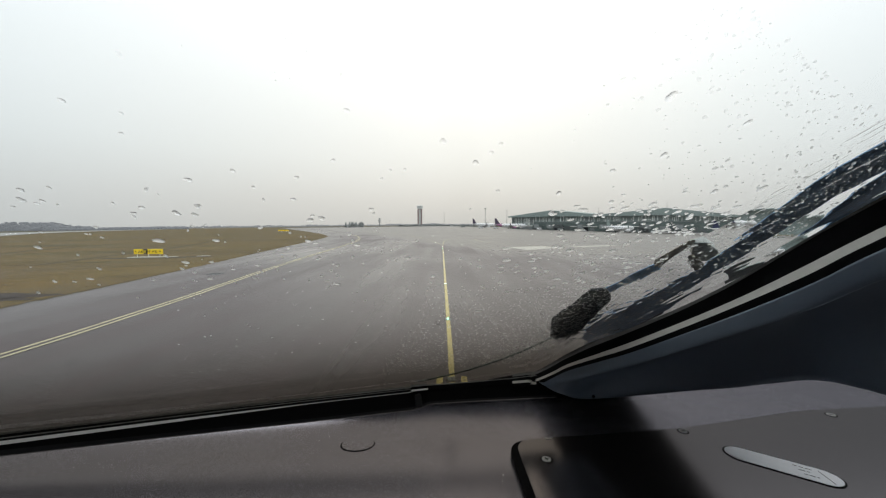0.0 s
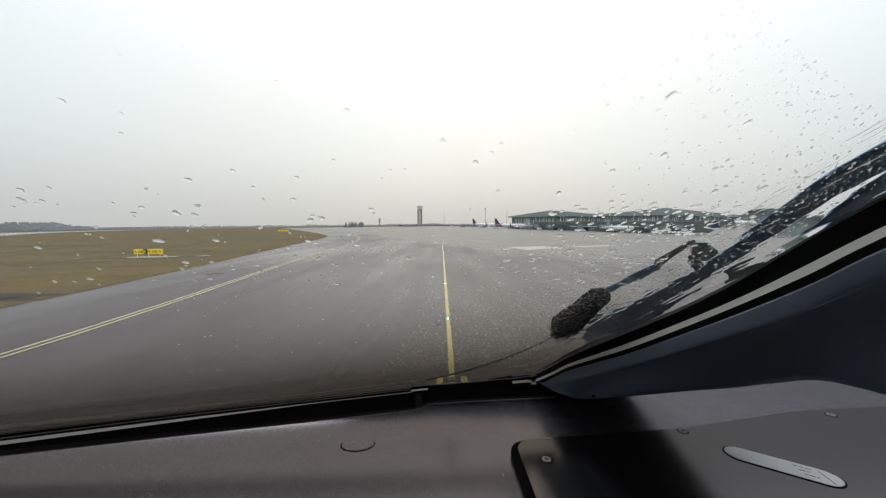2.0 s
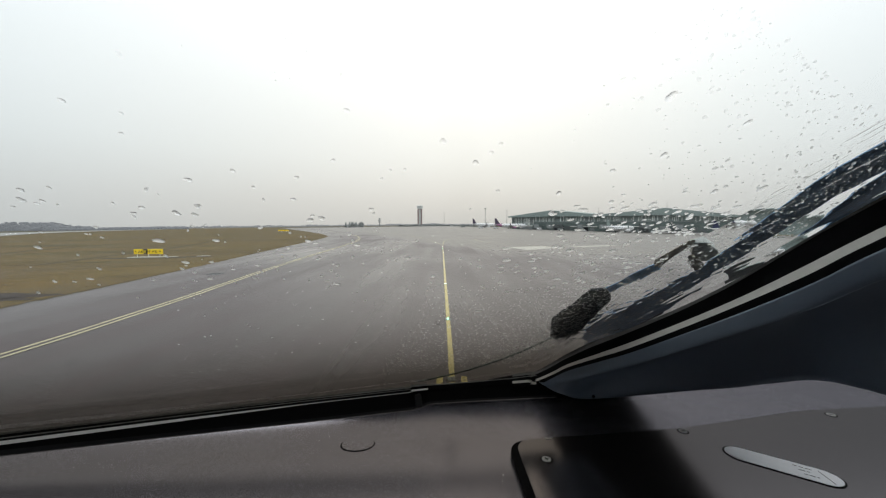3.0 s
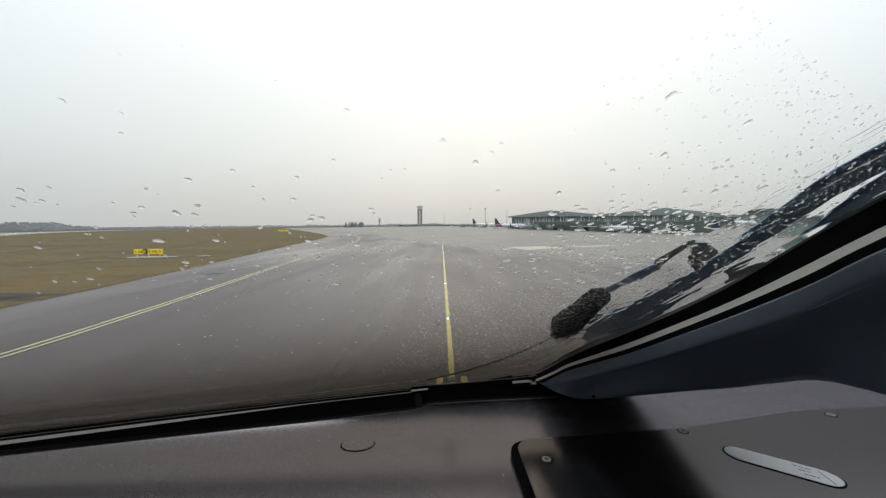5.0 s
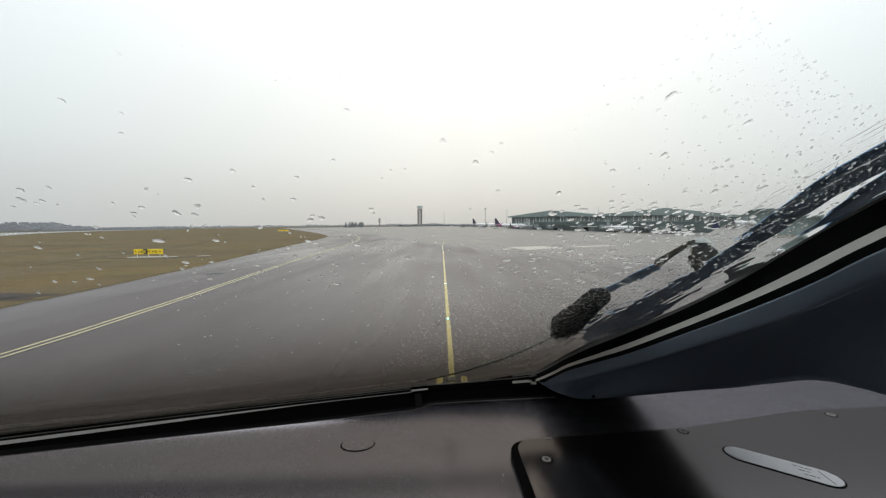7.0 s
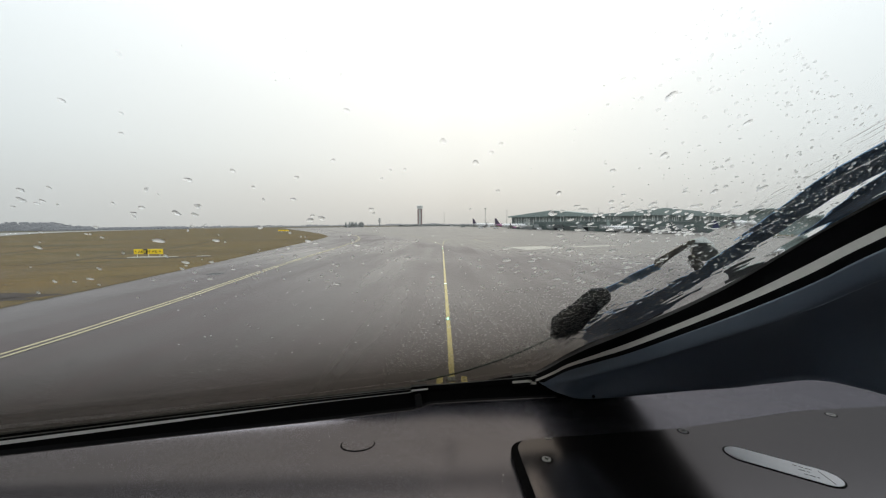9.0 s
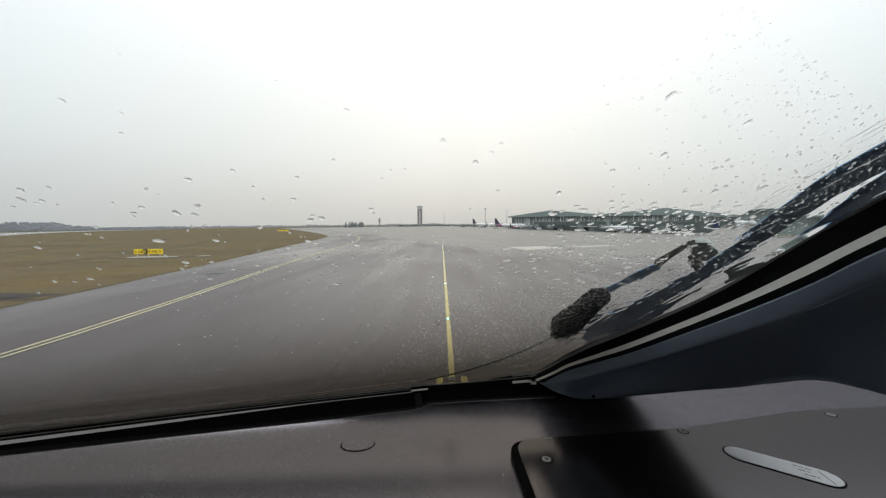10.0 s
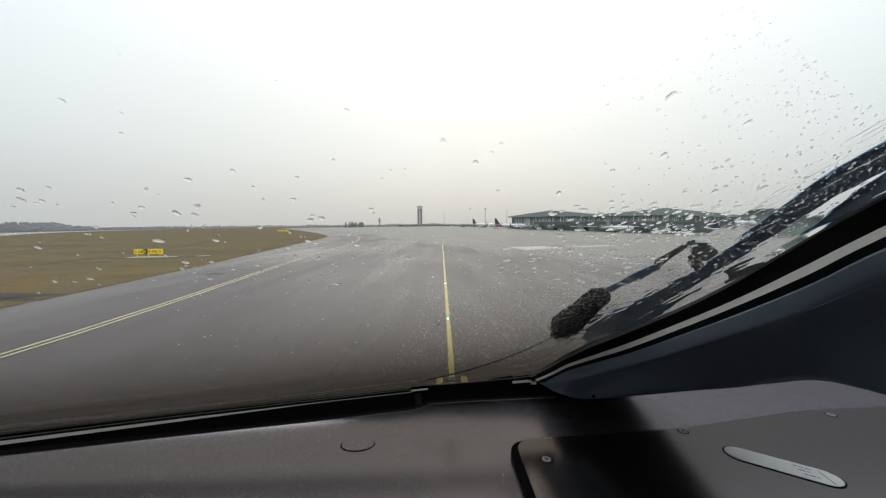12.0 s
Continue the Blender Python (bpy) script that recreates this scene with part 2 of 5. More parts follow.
def box(bm, x0, x1, y0, y1, z0, z1, bevel=0.0):
    vs = [bm.verts.new((x, y, z)) for z in (z0, z1) for y in (y0, y1) for x in (x0, x1)]
    fs = [bm.faces.new([vs[i] for i in q]) for q in ((0, 2, 3, 1), (4, 5, 7, 6), (0, 1, 5, 4), (1, 3, 7, 5), (3, 2, 6, 7), (2, 0, 4, 6))]
    if bevel:
        bmesh.ops.bevel(bm, geom=list({e for f in fs for e in f.edges}), offset=bevel, segments=2, affect="EDGES", profile=0.6)
    return bm


def boxm(*a, bevel=0.0):
    return box(bmesh.new(), *a, bevel=bevel)


def tube(bm, p0, p1, r0, r1, sides=10, caps=True):
    p0, p1 = Vector(p0), Vector(p1)
    q = (p1 - p0).to_track_quat("Z", "Y")
    rings = []
    for p, r in ((p0, r0), (p1, r1)):
        rings.append([bm.verts.new(p + q @ Vector((r * math.cos(a), r * math.sin(a), 0))) for a in (i * math.tau / sides for i in range(sides))])
    for i in range(sides):
        bm.faces.new((rings[0][i], rings[0][(i + 1) % sides], rings[1][(i + 1) % sides], rings[1][i]))
    if caps:
        bm.faces.new(rings[0][::-1])
        bm.faces.new(rings[1])
    return bm


def slab(bm, outline, z0, z1, bevel=0.0):
    """A flat plate with that outline, from z0 to z1."""
    lo = [bm.verts.new((x, y, z0)) for x, y in outline]
    hi = [bm.verts.new((x, y, z1)) for x, y in outline]
    top = bm.faces.new(hi)
    bm.faces.new(lo[::-1])
    n = len(outline)
    for i in range(n):
        bm.faces.new((lo[i], lo[(i + 1) % n], hi[(i + 1) % n], hi[i]))
    bmesh.ops.recalc_face_normals(bm, faces=bm.faces)
    if bevel:
        bmesh.ops.bevel(bm, geom=list(top.edges), offset=bevel, segments=2, affect="EDGES", profile=0.5)
    return bm


def glide(points, steps=8):
    """A smooth line through the points."""
    pts = [Vector(p) for p in points]
    out = []
    for i in range(len(pts) - 1):
        a, b, c, d = pts[max(i - 1, 0)], pts[i], pts[i + 1], pts[min(i + 2, len(pts) - 1)]
        for k in range(steps):
            t = k / steps
            out.append(0.5 * ((2 * b) + (c - a) * t + (2 * a - 5 * b + 4 * c - d) * t * t + (3 * b - a - 3 * c + d) * t ** 3))
    return out + [pts[-1]]


def gz(x):
    """Height of the ground: level near the taxiway, sloped both ways to fit the camera's bent horizon."""
    return -(0.024 if x > 0 else 0.012) * max(0.0, abs(x) - 12)


def sheet(outline, lift):
    bm = bmesh.new()
    bm.faces.new([bm.verts.new((x, y, 0)) for x, y in outline])
    for x in (-12, 12):
        bmesh.ops.bisect_plane(bm, geom=bm.verts[:] + bm.edges[:] + bm.faces[:], plane_co=(x, 0, 0), plane_no=(1, 0, 0))
    bmesh.ops.triangulate(bm, faces=bm.faces)
    for v in bm.verts:
        v.co.z = gz(v.co.x) + lift
    bm.normal_update()
    for f in bm.faces:
        if f.normal.z < 0:
            f.normal_flip()
    return bm


def stripe(points, width, lift=0.012, bm=None):
    """A painted line along the points, as a thin band on the ground."""
    bm = bm or bmesh.new()
    pts = [Vector((p[0], p[1])) for p in points]
    prev = None
    for i, p in enumerate(pts):
        d = (pts[min(i + 1, len(pts) - 1)] - pts[max(i - 1, 0)]).normalized()
        n = Vector((-d.y, d.x)) * width / 2
        a, b = p + n, p - n
        row = (bm.verts.new((a.x, a.y, gz(a.x) + lift)), bm.verts.new((b.x, b.y, gz(b.x) + lift)))
        if prev:
            bm.faces.new((prev[0], prev[1], row[1], row[0]))
        prev = row
    return bm


def offset(points, d):
    out = []
    pts = [Vector((p[0], p[1])) for p in points]
    for i, p in enumerate(pts):
        t = (pts[min(i + 1, len(pts) - 1)] - pts[max(i - 1, 0)]).normalized()
        out.append((p.x - t.y * d, p.y + t.x * d))
    return out


# ---- ground, pavements ----
bm = bmesh.new()
xs = [-4000, -1500, -600, -200, -60, -12, 12, 60, 200, 600, 1500, 4000]
ys = [-1500, -300, -60, 0, 60, 200, 500, 1200, 4500]
grid = [[bm.verts.new((x, y, gz(x) - 0.06)) for x in xs] for y in ys]
for j in range(len(ys) - 1):
    for i in range(len(xs) - 1):
        bm.faces.new((grid[j][i], grid[j][i + 1], grid[j + 1][i + 1], grid[j + 1][i]))
thing("ground", "flat dull winter fields round the airfield", "ground", kind="structure", bm=bm, material=M_FIELD)

APRON = [(-430, -160), (420, -160), (420, 380), (330, 640), (-120, 640), (-420, 640)]
thing("pavement", "wet dark grey asphalt of taxiway and apron with drier streaks", "pavement", kind="structure", bm=sheet(APRON, 0), material=M_ASPH)

near_edge = glide([(-18.9, -62), (-18.6, -50), (-18.6, -33), (-19.4, -10), (-20.2, 5), (-20.6, 16), (-21.2, 21.5), (-22.1, 27.2), (-23.7, 36.8), (-27.7, 58.3), (-32.4, 86.7)], 6)
tip = glide([(-32.4, 86.7), (-37, 108), (-43, 125), (-52, 145), (-69, 180), (-130, 300), (-289, 611)], 5)
far_edge = glide([(-289, 611), (-480, 820), (-540, 720), (-470, 500), (-369, 324), (-300, 245), (-248, 190), (-195, 120), (-140, 52), (-82, -6), (-45, -40), (-18.9, -62)], 5)
fray = random.Random(11)
edge_pts = glide([(p.x, p.y) for p in near_edge], 5)
ISLAND = [(p.x + fray.uniform(-0.12, 0.12), p.y) for p in edge_pts] + [(p.x, p.y) for p in tip[1:] + far_edge[1:-1]]
thing("grass", "olive brown winter grass island beside the wet taxiway", "grass", kind="structure", bm=sheet(ISLAND, 0.015), material=M_GRASS)
thing("grass", "small olive brown grass island between the taxiways", "grass", kind="structure", bm=sheet([(p.x, p.y) for p in glide([(19.8, -60), (22.9, -48.6), (32.6, -30.6), (58, -24), (70, -34), (60, -48), (34, -58), (19.8, -60)], 5)][:-1], 0.015), material=M_GRASS)

# strip of runway beyond the island, and what lies along it
runway_side = [p for p in far_edge if p.y > -30 and p.x < -60][4:]
strip_in = offset([(p.x, p.y) for p in runway_side], -3.0)
strip_out = offset([(p.x, p.y) for p in runway_side], -62.0)
thing("runway", "pale wet runway strip beyond the grass", "runway", kind="structure", bm=sheet(strip_in + strip_out[::-1], 0.02), material=M_RUNWAY)

# lighter apron surface beyond the taxiway, and pale concrete let into it
seam = [(p.x, p.y) for p in glide([(-120, 340), (-62, 205), (-34.5, 143.8), (-13.4, 95.5), (-1.5, 65.1), (5.8, 53.0), (13.5, 45.9), (23.5, 44.3), (60, 47), (320, 60)], 6)]
thing("apron", "lighter wet asphalt of the apron beyond the taxiway", "pavement", kind="structure", bm=sheet(seam + [(330, 380), (300, 620), (-110, 620), (-150, 480)], 0.004), material=M_APRON)
for outline in ([(10.4, 55.6), (18.4, 60.8), (19.0, 56.6), (12.5, 49.7)], [(23.0, 61.8), (34.1, 70.2), (36.0, 69.0), (25.0, 60.2)]):
    thing("concrete_slab", "pale concrete patch let into the apron", "concrete patch", kind="structure", bm=sheet(outline, 0.010), material=M_CONC)


# darker relaid strips in the asphalt
thing("relaid_strip", "darker relaid strip of wet asphalt", "pavement", kind="structure", bm=stripe([(x, 88 - 0.35 * x) for x in range(14, 90, 6)], 3.0, 0.007), material=M_DARKASPH)


# small oil and water stains on the asphalt
marks = random.Random(31)
verts, faces = [], []
for i in range(120):
    cx, cy = marks.uniform(-15.5, 12), marks.uniform(4, 60)
    rx, ry, ph = marks.uniform(0.03, 0.10), marks.uniform(0.05, 0.22), marks.uniform(0, 6)
    k = len(verts)
    for q in range(10):
        a = q * math.tau / 10
        w = 1 + 0.3 * math.sin(2 * a + ph) + marks.uniform(-0.2, 0.2)
        x = cx + rx * w * math.cos(a)
        verts.append((x, cy + ry * w * math.sin(a), gz(x) + 0.006))
    faces.append(list(range(k, k + 10)))
me = bpy.data.meshes.new("asphalt_stains")
me.from_pydata(verts, [], faces)
me.materials.append(M_DARKASPH)
tagged(new("asphalt_stains", me), "small dark wet stains on the asphalt", "stain", kind="stuff")


# ---- painted markings ----
def marking(name, label, bm, material):
    return thing(name, label, "marking", kind="structure", bm=bm, material=material)


def centre_x(y):
    """The centre line runs straight, slightly askew to the way the aircraft points."""
    return 0.22 - 0.0055 * max(0.0, y - 10)


marking("centre_line", "solid yellow taxiway centre line, a little worn", stripe([(centre_x(y), y) for y in range(-96, 54, 2)], 0.15), M_YEL)
bm = bmesh.new()
for side in (-0.3, 0.3):
    for k in range(12):
        y0 = 5.2 - 4 * k
        stripe([(centre_x(y) + side, y) for y in (y0, y0 + 1.5, y0 + 3.0)], 0.15, 0.012, bm)
marking("dashed_line", "pale yellow dashes on both sides of the centre line", bm, M_YEL)
left_turn = glide([(0.0, 52), (-0.1, 58), (-0.8, 65.6), (-3.1, 80.7), (-6.7, 96), (-14.9, 125), (-24, 151), (-36.3, 176), (-69.5, 245), (-99, 306), (-170, 456)], 8)
marking("turn_line", "yellow line curving off the centre line", stripe(left_turn, 0.15), M_OLDYEL)
right_turn = glide([(0.0, 51), (0.0, 60), (0.05, 68), (0.25, 74), (0.7, 79), (2.0, 86), (4.6, 93), (10, 104), (22, 120), (44, 136)], 8)
marking("turn_line", "yellow line curving towards the apron", stripe(right_turn, 0.15), M_OLDYEL)
stand_line = glide([(34, 118), (18, 103), (11.2, 92.3), (8.7, 87), (7.7, 82), (7.9, 78), (8.7, 72.7), (10.8, 68), (15, 62.3), (30, 51), (60, 38)], 8)
marking("stand_line", "faint yellow stand line on the apron", stripe(stand_line, 0.15), M_OLDYEL)
bm = bmesh.new()
for k in range(9):
    a, b = 5.8 + 2.2 * k, 7.2 + 2.2 * k
    stripe([(a, 51.3 + 0.5 * a), (b, 51.3 + 0.5 * b)], 0.12, 0.012, bm)
marking("stand_dashes", "faint broken line across the apron", bm, M_OLDYEL)
side_line = glide([(-12.1, -75), (-12.3, -60), (-12.1, -37), (-12.3, -15), (-12.6, 0), (-12.8, 10), (-13.1, 14), (-13.5, 18), (-14.0, 21.7), (-15.3, 32.3), (-16.4, 43.5), (-17.7, 58), (-18.9, 71), (-21, 83.8), (-24.4, 98.8), (-31.5, 121), (-45, 152), (-64, 195), (-100, 275)], 8)
for d in (-0.17, 0.17):
    marking("edge_line", "yellow line of the double taxiway edge marking", stripe(offset(side_line, d), 0.12), M_EDGEY)
# crossing taxiway behind the aircraft: edge lines, lead-off line and holding marks
for line in (glide([(-12.1, -75), (-24.3, -65.8), (-40, -54), (-54, -42), (-70, -27), (-79.5, -14), (-84, 2)], 8), glide([(12.5, -73.5), (13, -66), (14.4, -50.7), (17.8, -41.4), (24.5, -33.4), (40, -24), (70, -16)], 8)):
    for d in (-0.17, 0.17):
        marking("edge_line", "yellow line of the double taxiway edge marking", stripe(offset(line, d), 0.12), M_EDGEY)
marking("turn_line", "yellow line leading off to the apron", stripe(glide([(0.2, -56), (0.6, -44.5), (1.8, -38.8), (4.6, -29.6), (15.2, -12.9), (38, 7), (80, 24)], 8), 0.15), M_OLDYEL)
hold = glide([(-11.4, -36.6), (-5, -36.2), (0.8, -35.9), (5, -37.2), (9.1, -39.3), (14.9, -43.2)], 12)
for d in (0.0, -0.6):
    marking("hold_line", "solid yellow holding line", stripe(offset(hold, d), 0.3), M_YEL)
bm = bmesh.new()
for d in (-1.2, -1.8):
    row = offset(hold, d)
    for i in range(0, len(row) - 1, 2):
        stripe([row[i], row[i + 1]], 0.3, 0.012, bm)
marking("hold_dashes", "broken yellow holding marks", bm, M_YEL)

# ---- cockpit, in coordinates from the pilot's eye point, placed to fit the camera's view ----
COCKPIT = pose(0, 0, EYE)
CORNER = Vector((0.198, 0.6535, -0.3177))
EX = Vector((0.97245, 0.23283, -0.01164))
EY = Vector((0.19584, -0.78882, 0.58260))
EZ = Vector((0.12646, -0.56882, -0.81268))
PANE = COCKPIT @ Matrix(((EX.x, EY.x, EZ.x, CORNER.x), (EX.y, EY.y, EZ.y, CORNER.y), (EX.z, EY.z, EZ.z, CORNER.z), (0, 0, 0, 1)))


def on_pane(x, y, z=0.0):
    return CORNER + EX * x + EY * y + EZ * z


def shelf_front(x):
    return min(0.82, 0.71 + 0.3555 * x)


def shelf_z(x, y):
    """The shell falls away forwards, and lies flatter beside and under the centre panel."""
    t = min(1.0, max(0.0, (x - 0.06) / 0.07))
    t = t * t * (3 - 2 * t)
    roll = max(0.0, (y - shelf_front(x) + 0.06) / 0.06) ** 2 * 0.003 * (1 - t)
    return -0.3248 - (0.13 * (1 - t) + 0.0734 * t) * (y - 0.478) - roll - 0.003 * t


def band(lo, hi, z0, z1, ridge=0.0):
    """A bar between two edge lines of the same number of points on the pane, with a raised ridge along it."""
    bm = bmesh.new()
    rows = []
    for (x0, y0), (x1, y1) in zip(lo, hi):
        rows.append([bm.verts.new(v) for v in ((x0, y0, z0), (0.7 * x0 + 0.3 * x1, 0.7 * y0 + 0.3 * y1, z0 + ridge), (x1, y1, z0), (x1, y1, z1), (x0, y0, z1))])
    for a, b in zip(rows, rows[1:]):
        for i in range(5):
            bm.faces.new((a[i], a[(i + 1) % 5], b[(i + 1) % 5], b[i]))
    bm.faces.new(rows[0][::-1])
    bm.faces.new(rows[-1])
    bmesh.ops.recalc_face_normals(bm, faces=bm.faces)
    return bm


# windscreen: pane and the stepped frame round it
screen = thing("windscreen", "raked cockpit windscreen wet with rain in a black frame", "windscreen", m=PANE)
pane = part("pane", box(bmesh.new(), -1.25, -0.020, -0.02, 0.80, -0.012, -0.001), M_PANE, screen, "glass pane, darkened towards its foot")
pane.visible_shadow = False


def glide_value(table, x):
    """A value read from a table of (place, value), with straight runs between."""
    if x <= table[0][0]:
        return table[0][1]
    for (a, h), (b, k) in zip(table, table[1:]):
        if x <= b:
            return h + (k - h) * (x - a) / (b - a)
    return table[-1][1]


SILL_X = (-0.89, -0.80, -0.62, -0.414, -0.277)
STEPS = ((-0.0036, -0.0039, -0.0041, -0.0035, -0.0013), (-0.0010, -0.0012, -0.0015, -0.0004, 0.0011), (0.0030, 0.0022, 0.0010, 0.0012, 0.0023), (0.0043, 0.0036, 0.0021, 0.0022, 0.0031),
         (0.0069, 0.0063, 0.0053, 0.0054, 0.0067), (0.0121, 0.0110, 0.0089, 0.0063, 0.0072), (0.0153, 0.0169, 0.0208, 0.0259, 0.0277), (0.0229, 0.0234, 0.0256, 0.0296, 0.0315))
INNER_X = (-0.277, -0.249, -0.188, -0.118, -0.053)
INNER = ((-0.0013, -0.0007, 0.0020, 0.0038, 0.0038), (-0.0001, 0.0006, 0.0033, 0.0051, 0.0051), (0.0059, 0.0066, 0.0094, 0.0121, 0.0121), (0.0277, 0.0231, 0.0265, 0.0314, 0.0362), (0.0315, 0.0262, 0.0296, 0.0345, 0.0392))


def ledge(xs, lo, hi, push, x0=None, depth=0.010):
    """One step of the frame along the foot of the pane, between two depths that vary along it."""
    bm = bmesh.new()
    rows = []
    start = xs[0] if x0 is None else x0
    for i in range(41):
        x = start + (xs[-1] - start) * i / 40
        y, z0, z1 = 0.143 + 0.1 * x - push, glide_value(list(zip(xs, lo)), x), glide_value(list(zip(xs, hi)), x)
        rows.append([bm.verts.new(v) for v in ((x, y, z0), (x, y, z1), (x, y - depth, z1), (x, y - depth, z0))])
    for r0, r1 in zip(rows, rows[1:]):
        for i in range(4):
            bm.faces.new((r0[i], r0[(i + 1) % 4], r1[(i + 1) % 4], r1[i]))
    bm.faces.new(rows[0][::-1])
    bm.faces.new(rows[-1])
    bmesh.ops.recalc_face_normals(bm, faces=bm.faces)
    return bm


for k, (name, mt, lb, push) in enumerate((("outer_seal", M_SEAL, "grey rubber seal", 0.0), ("gasket", M_BLACK, "black gasket", 0.0015), ("inner_seal", M_SEAL, "grey rubber seal", 0.0005), ("gasket", M_BLACK, "black gasket", 0.0015),
                                          ("edge_strip", M_BRIGHT, "bright pale edge strip", 0.0), ("gasket", M_BLACK, "black gasket", 0.001), ("sill_lip", M_LIP, "dark satin sill lip", -0.0005))):
    part(name, ledge(SILL_X, STEPS[k], STEPS[k + 1], push, -1.25), mt, screen, lb)
for k, (name, mt, lb, push) in enumerate((("outer_seal", M_SEAL, "grey rubber seal", 0.0), ("gasket", M_BLACK, "black gasket", 0.001), ("sill_lip", M_BLACK, "black sill lip", 0.002), ("sill_roll", M_LIP, "dark satin rolled sill edge", 0.0))):
    part(name, ledge(INNER_X, INNER[k], INNER[k + 1], push), mt, screen, lb)

# steps of the frame up the post: edge lines on the pane with their depth inwards of it
POST_Y = (0.1355, 0.18, 0.22, 0.285, 0.345, 0.42, 0.475, 0.52, 0.565, 0.72)
POST_DEPTH = ((-2.0, -3.1, -4.1, -2.9, 2.1, 6.2, 6.4, 3.5, 1.2, -3.0),
              (2.3, 1.4, 0.6, 2.1, 5.6, 8.6, 8.2, 4.7, 2.2, -2.0),
              (9.4, 8.5, 7.9, 11.7, 15.3, 17.8, 18.4, 16.8, 14.6, 10.0),
              (13.2, 12.2, 11.8, 16.1, 20.4, 22.5, 23.1, 22.3, 19.5, 16.0),
              (17.0, 16.1, 16.0, 20.5, 24.9, 27.4, 28.5, 27.8, 24.7, 22.0))      # millimetres, one row for each edge line
POST_FOOT = (-0.0751, -0.0763, -0.0783, -0.0794, -0.0757)
POST_LINES = []
for k, depths in enumerate(POST_DEPTH):
    z = depths[0] * 0.001
    line = [(-0.1164 - 0.235 * z, 0.1312, 0.92 * z), (-0.0899 - 0.27 * z, 0.1337, z), (POST_FOOT[k], POST_Y[0], z)]
    line += [(-0.0735 if k == 0 else -0.0720, y, 0.001 * d) for y, d in zip(POST_Y[1:], depths[1:])]
    POST_LINES.append(glide(line, 4))


def riser(a, b, depth):
    """A strip of the post's frame between two edge lines, with a back."""
    bm = bmesh.new()
    back = Vector((depth, 0.0, 0.5 * depth))
    rows = [[bm.verts.new(v) for v in (p, q, q + back, p + back)] for p, q in zip(a, b)]
    for r0, r1 in zip(rows, rows[1:]):
        for i in range(4):
            bm.faces.new((r0[i], r0[(i + 1) % 4], r1[(i + 1) % 4], r1[i]))
    bm.faces.new(rows[0][::-1])
    bm.faces.new(rows[-1])
    bmesh.ops.recalc_face_normals(bm, faces=bm.faces)
    return bm


for k, (name, mt, lb) in enumerate((("outer_seal", M_SEAL, "grey rubber seal"), ("post_gasket", M_BLACK, "black gasket"), ("post_strip", M_CREAM, "cream edge strip"), ("post_gasket", M_BLACK, "black gasket"))):
    part(name, riser(POST_LINES[k], POST_LINES[k + 1], 0.008), mt, screen, lb)
part("header", boxm(-1.25, 0.30, 0.70, 0.82, 0.0, 0.03), M_SHELL, screen, "dark upper frame")
part("joint_clip", boxm(-0.278, -0.253, 0.116, 0.1205, -0.0030, 0.0003, bevel=0.0005), M_SEAL, screen, "grey clip at the frame joint")
part("joint_clip", boxm(-0.277, -0.252, 0.116, 0.1205, 0.0045, 0.0066, bevel=0.0005), M_BRIGHT, screen, "pale clip at the frame joint")
part("joint_block", boxm(-0.272, -0.262, 0.108, 0.1175, 0.0105, 0.030, bevel=0.002), M_LIP, screen, "dark block at the frame joint")

# glareshield: one moulded shell with a plug, and the raised centre panel
shield = thing("glareshield", "dark grey moulded glareshield with matte grained surface", "glareshield", m=COCKPIT)
gx = [-0.86 + 0.02 * i for i in range(92)]
gy = [j / 48 for j in range(49)]


def shell(columns):
    """A stretch of the moulded shell across the given columns."""
    bm = bmesh.new()
    g = [[bm.verts.new((x, k * shelf_front(x), shelf_z(x, k * shelf_front(x)))) for x in columns] for k in gy]
    for j in range(len(gy) - 1):
        for i in range(len(columns) - 1):
            bm.faces.new((g[j][i], g[j][i + 1], g[j + 1][i + 1], g[j + 1][i]))
    ret = bmesh.ops.extrude_face_region(bm, geom=bm.faces[:])
    for v in ret["geom"]:
        if isinstance(v, bmesh.types.BMVert):
            v.co.z -= 0.02
    bmesh.ops.recalc_face_normals(bm, faces=bm.faces)
    return bm


part("shell", shell(gx), M_GLARE, shield, smooth=True)
# unseen black strip, its height set to darken what the shelf mirrors
bm = bmesh.new()
rows = []
for i in range(41):
    x = -0.86 + 1.12 * i / 40
    foot = Vector((x, shelf_front(x) + 0.003, shelf_z(x, shelf_front(x)) - 0.01))
    u = (x - 0.223) / EX.x
    top = foot + (on_pane(u, 0.128 + 0.1 * u, 0.004) - foot) * glide_value(((-0.45, 0.2), (-0.10, 0.43), (0.0, 0.43), (0.10, 0.50), (0.3, 0.72)), x)
    rows.append([bm.verts.new(v) for v in (foot, top, top + Vector((0, 0.012, 0.0)), foot + Vector((0, 0.012, 0.0)))])
for r0, r1 in zip(rows, rows[1:]):
    for i in range(4):
        bm.faces.new((r0[i], r0[(i + 1) % 4], r1[(i + 1) % 4], r1[i]))
bm.faces.new(rows[0][::-1])
bm.faces.new(rows[-1])
bmesh.ops.recalc_face_normals(bm, faces=bm.faces)
part("reflection_block", bm, M_BLACK, shield, "unseen black strip that darkens the shelf's reflections")
plug_tilt = math.degrees(math.atan(0.13))
# round plug squashed lengthwise so its outline fits the camera's view
bm = tube(bmesh.new(), (0, 0, -0.002), (0, 0, 0.0006), 0.0235, 0.0235, 40)
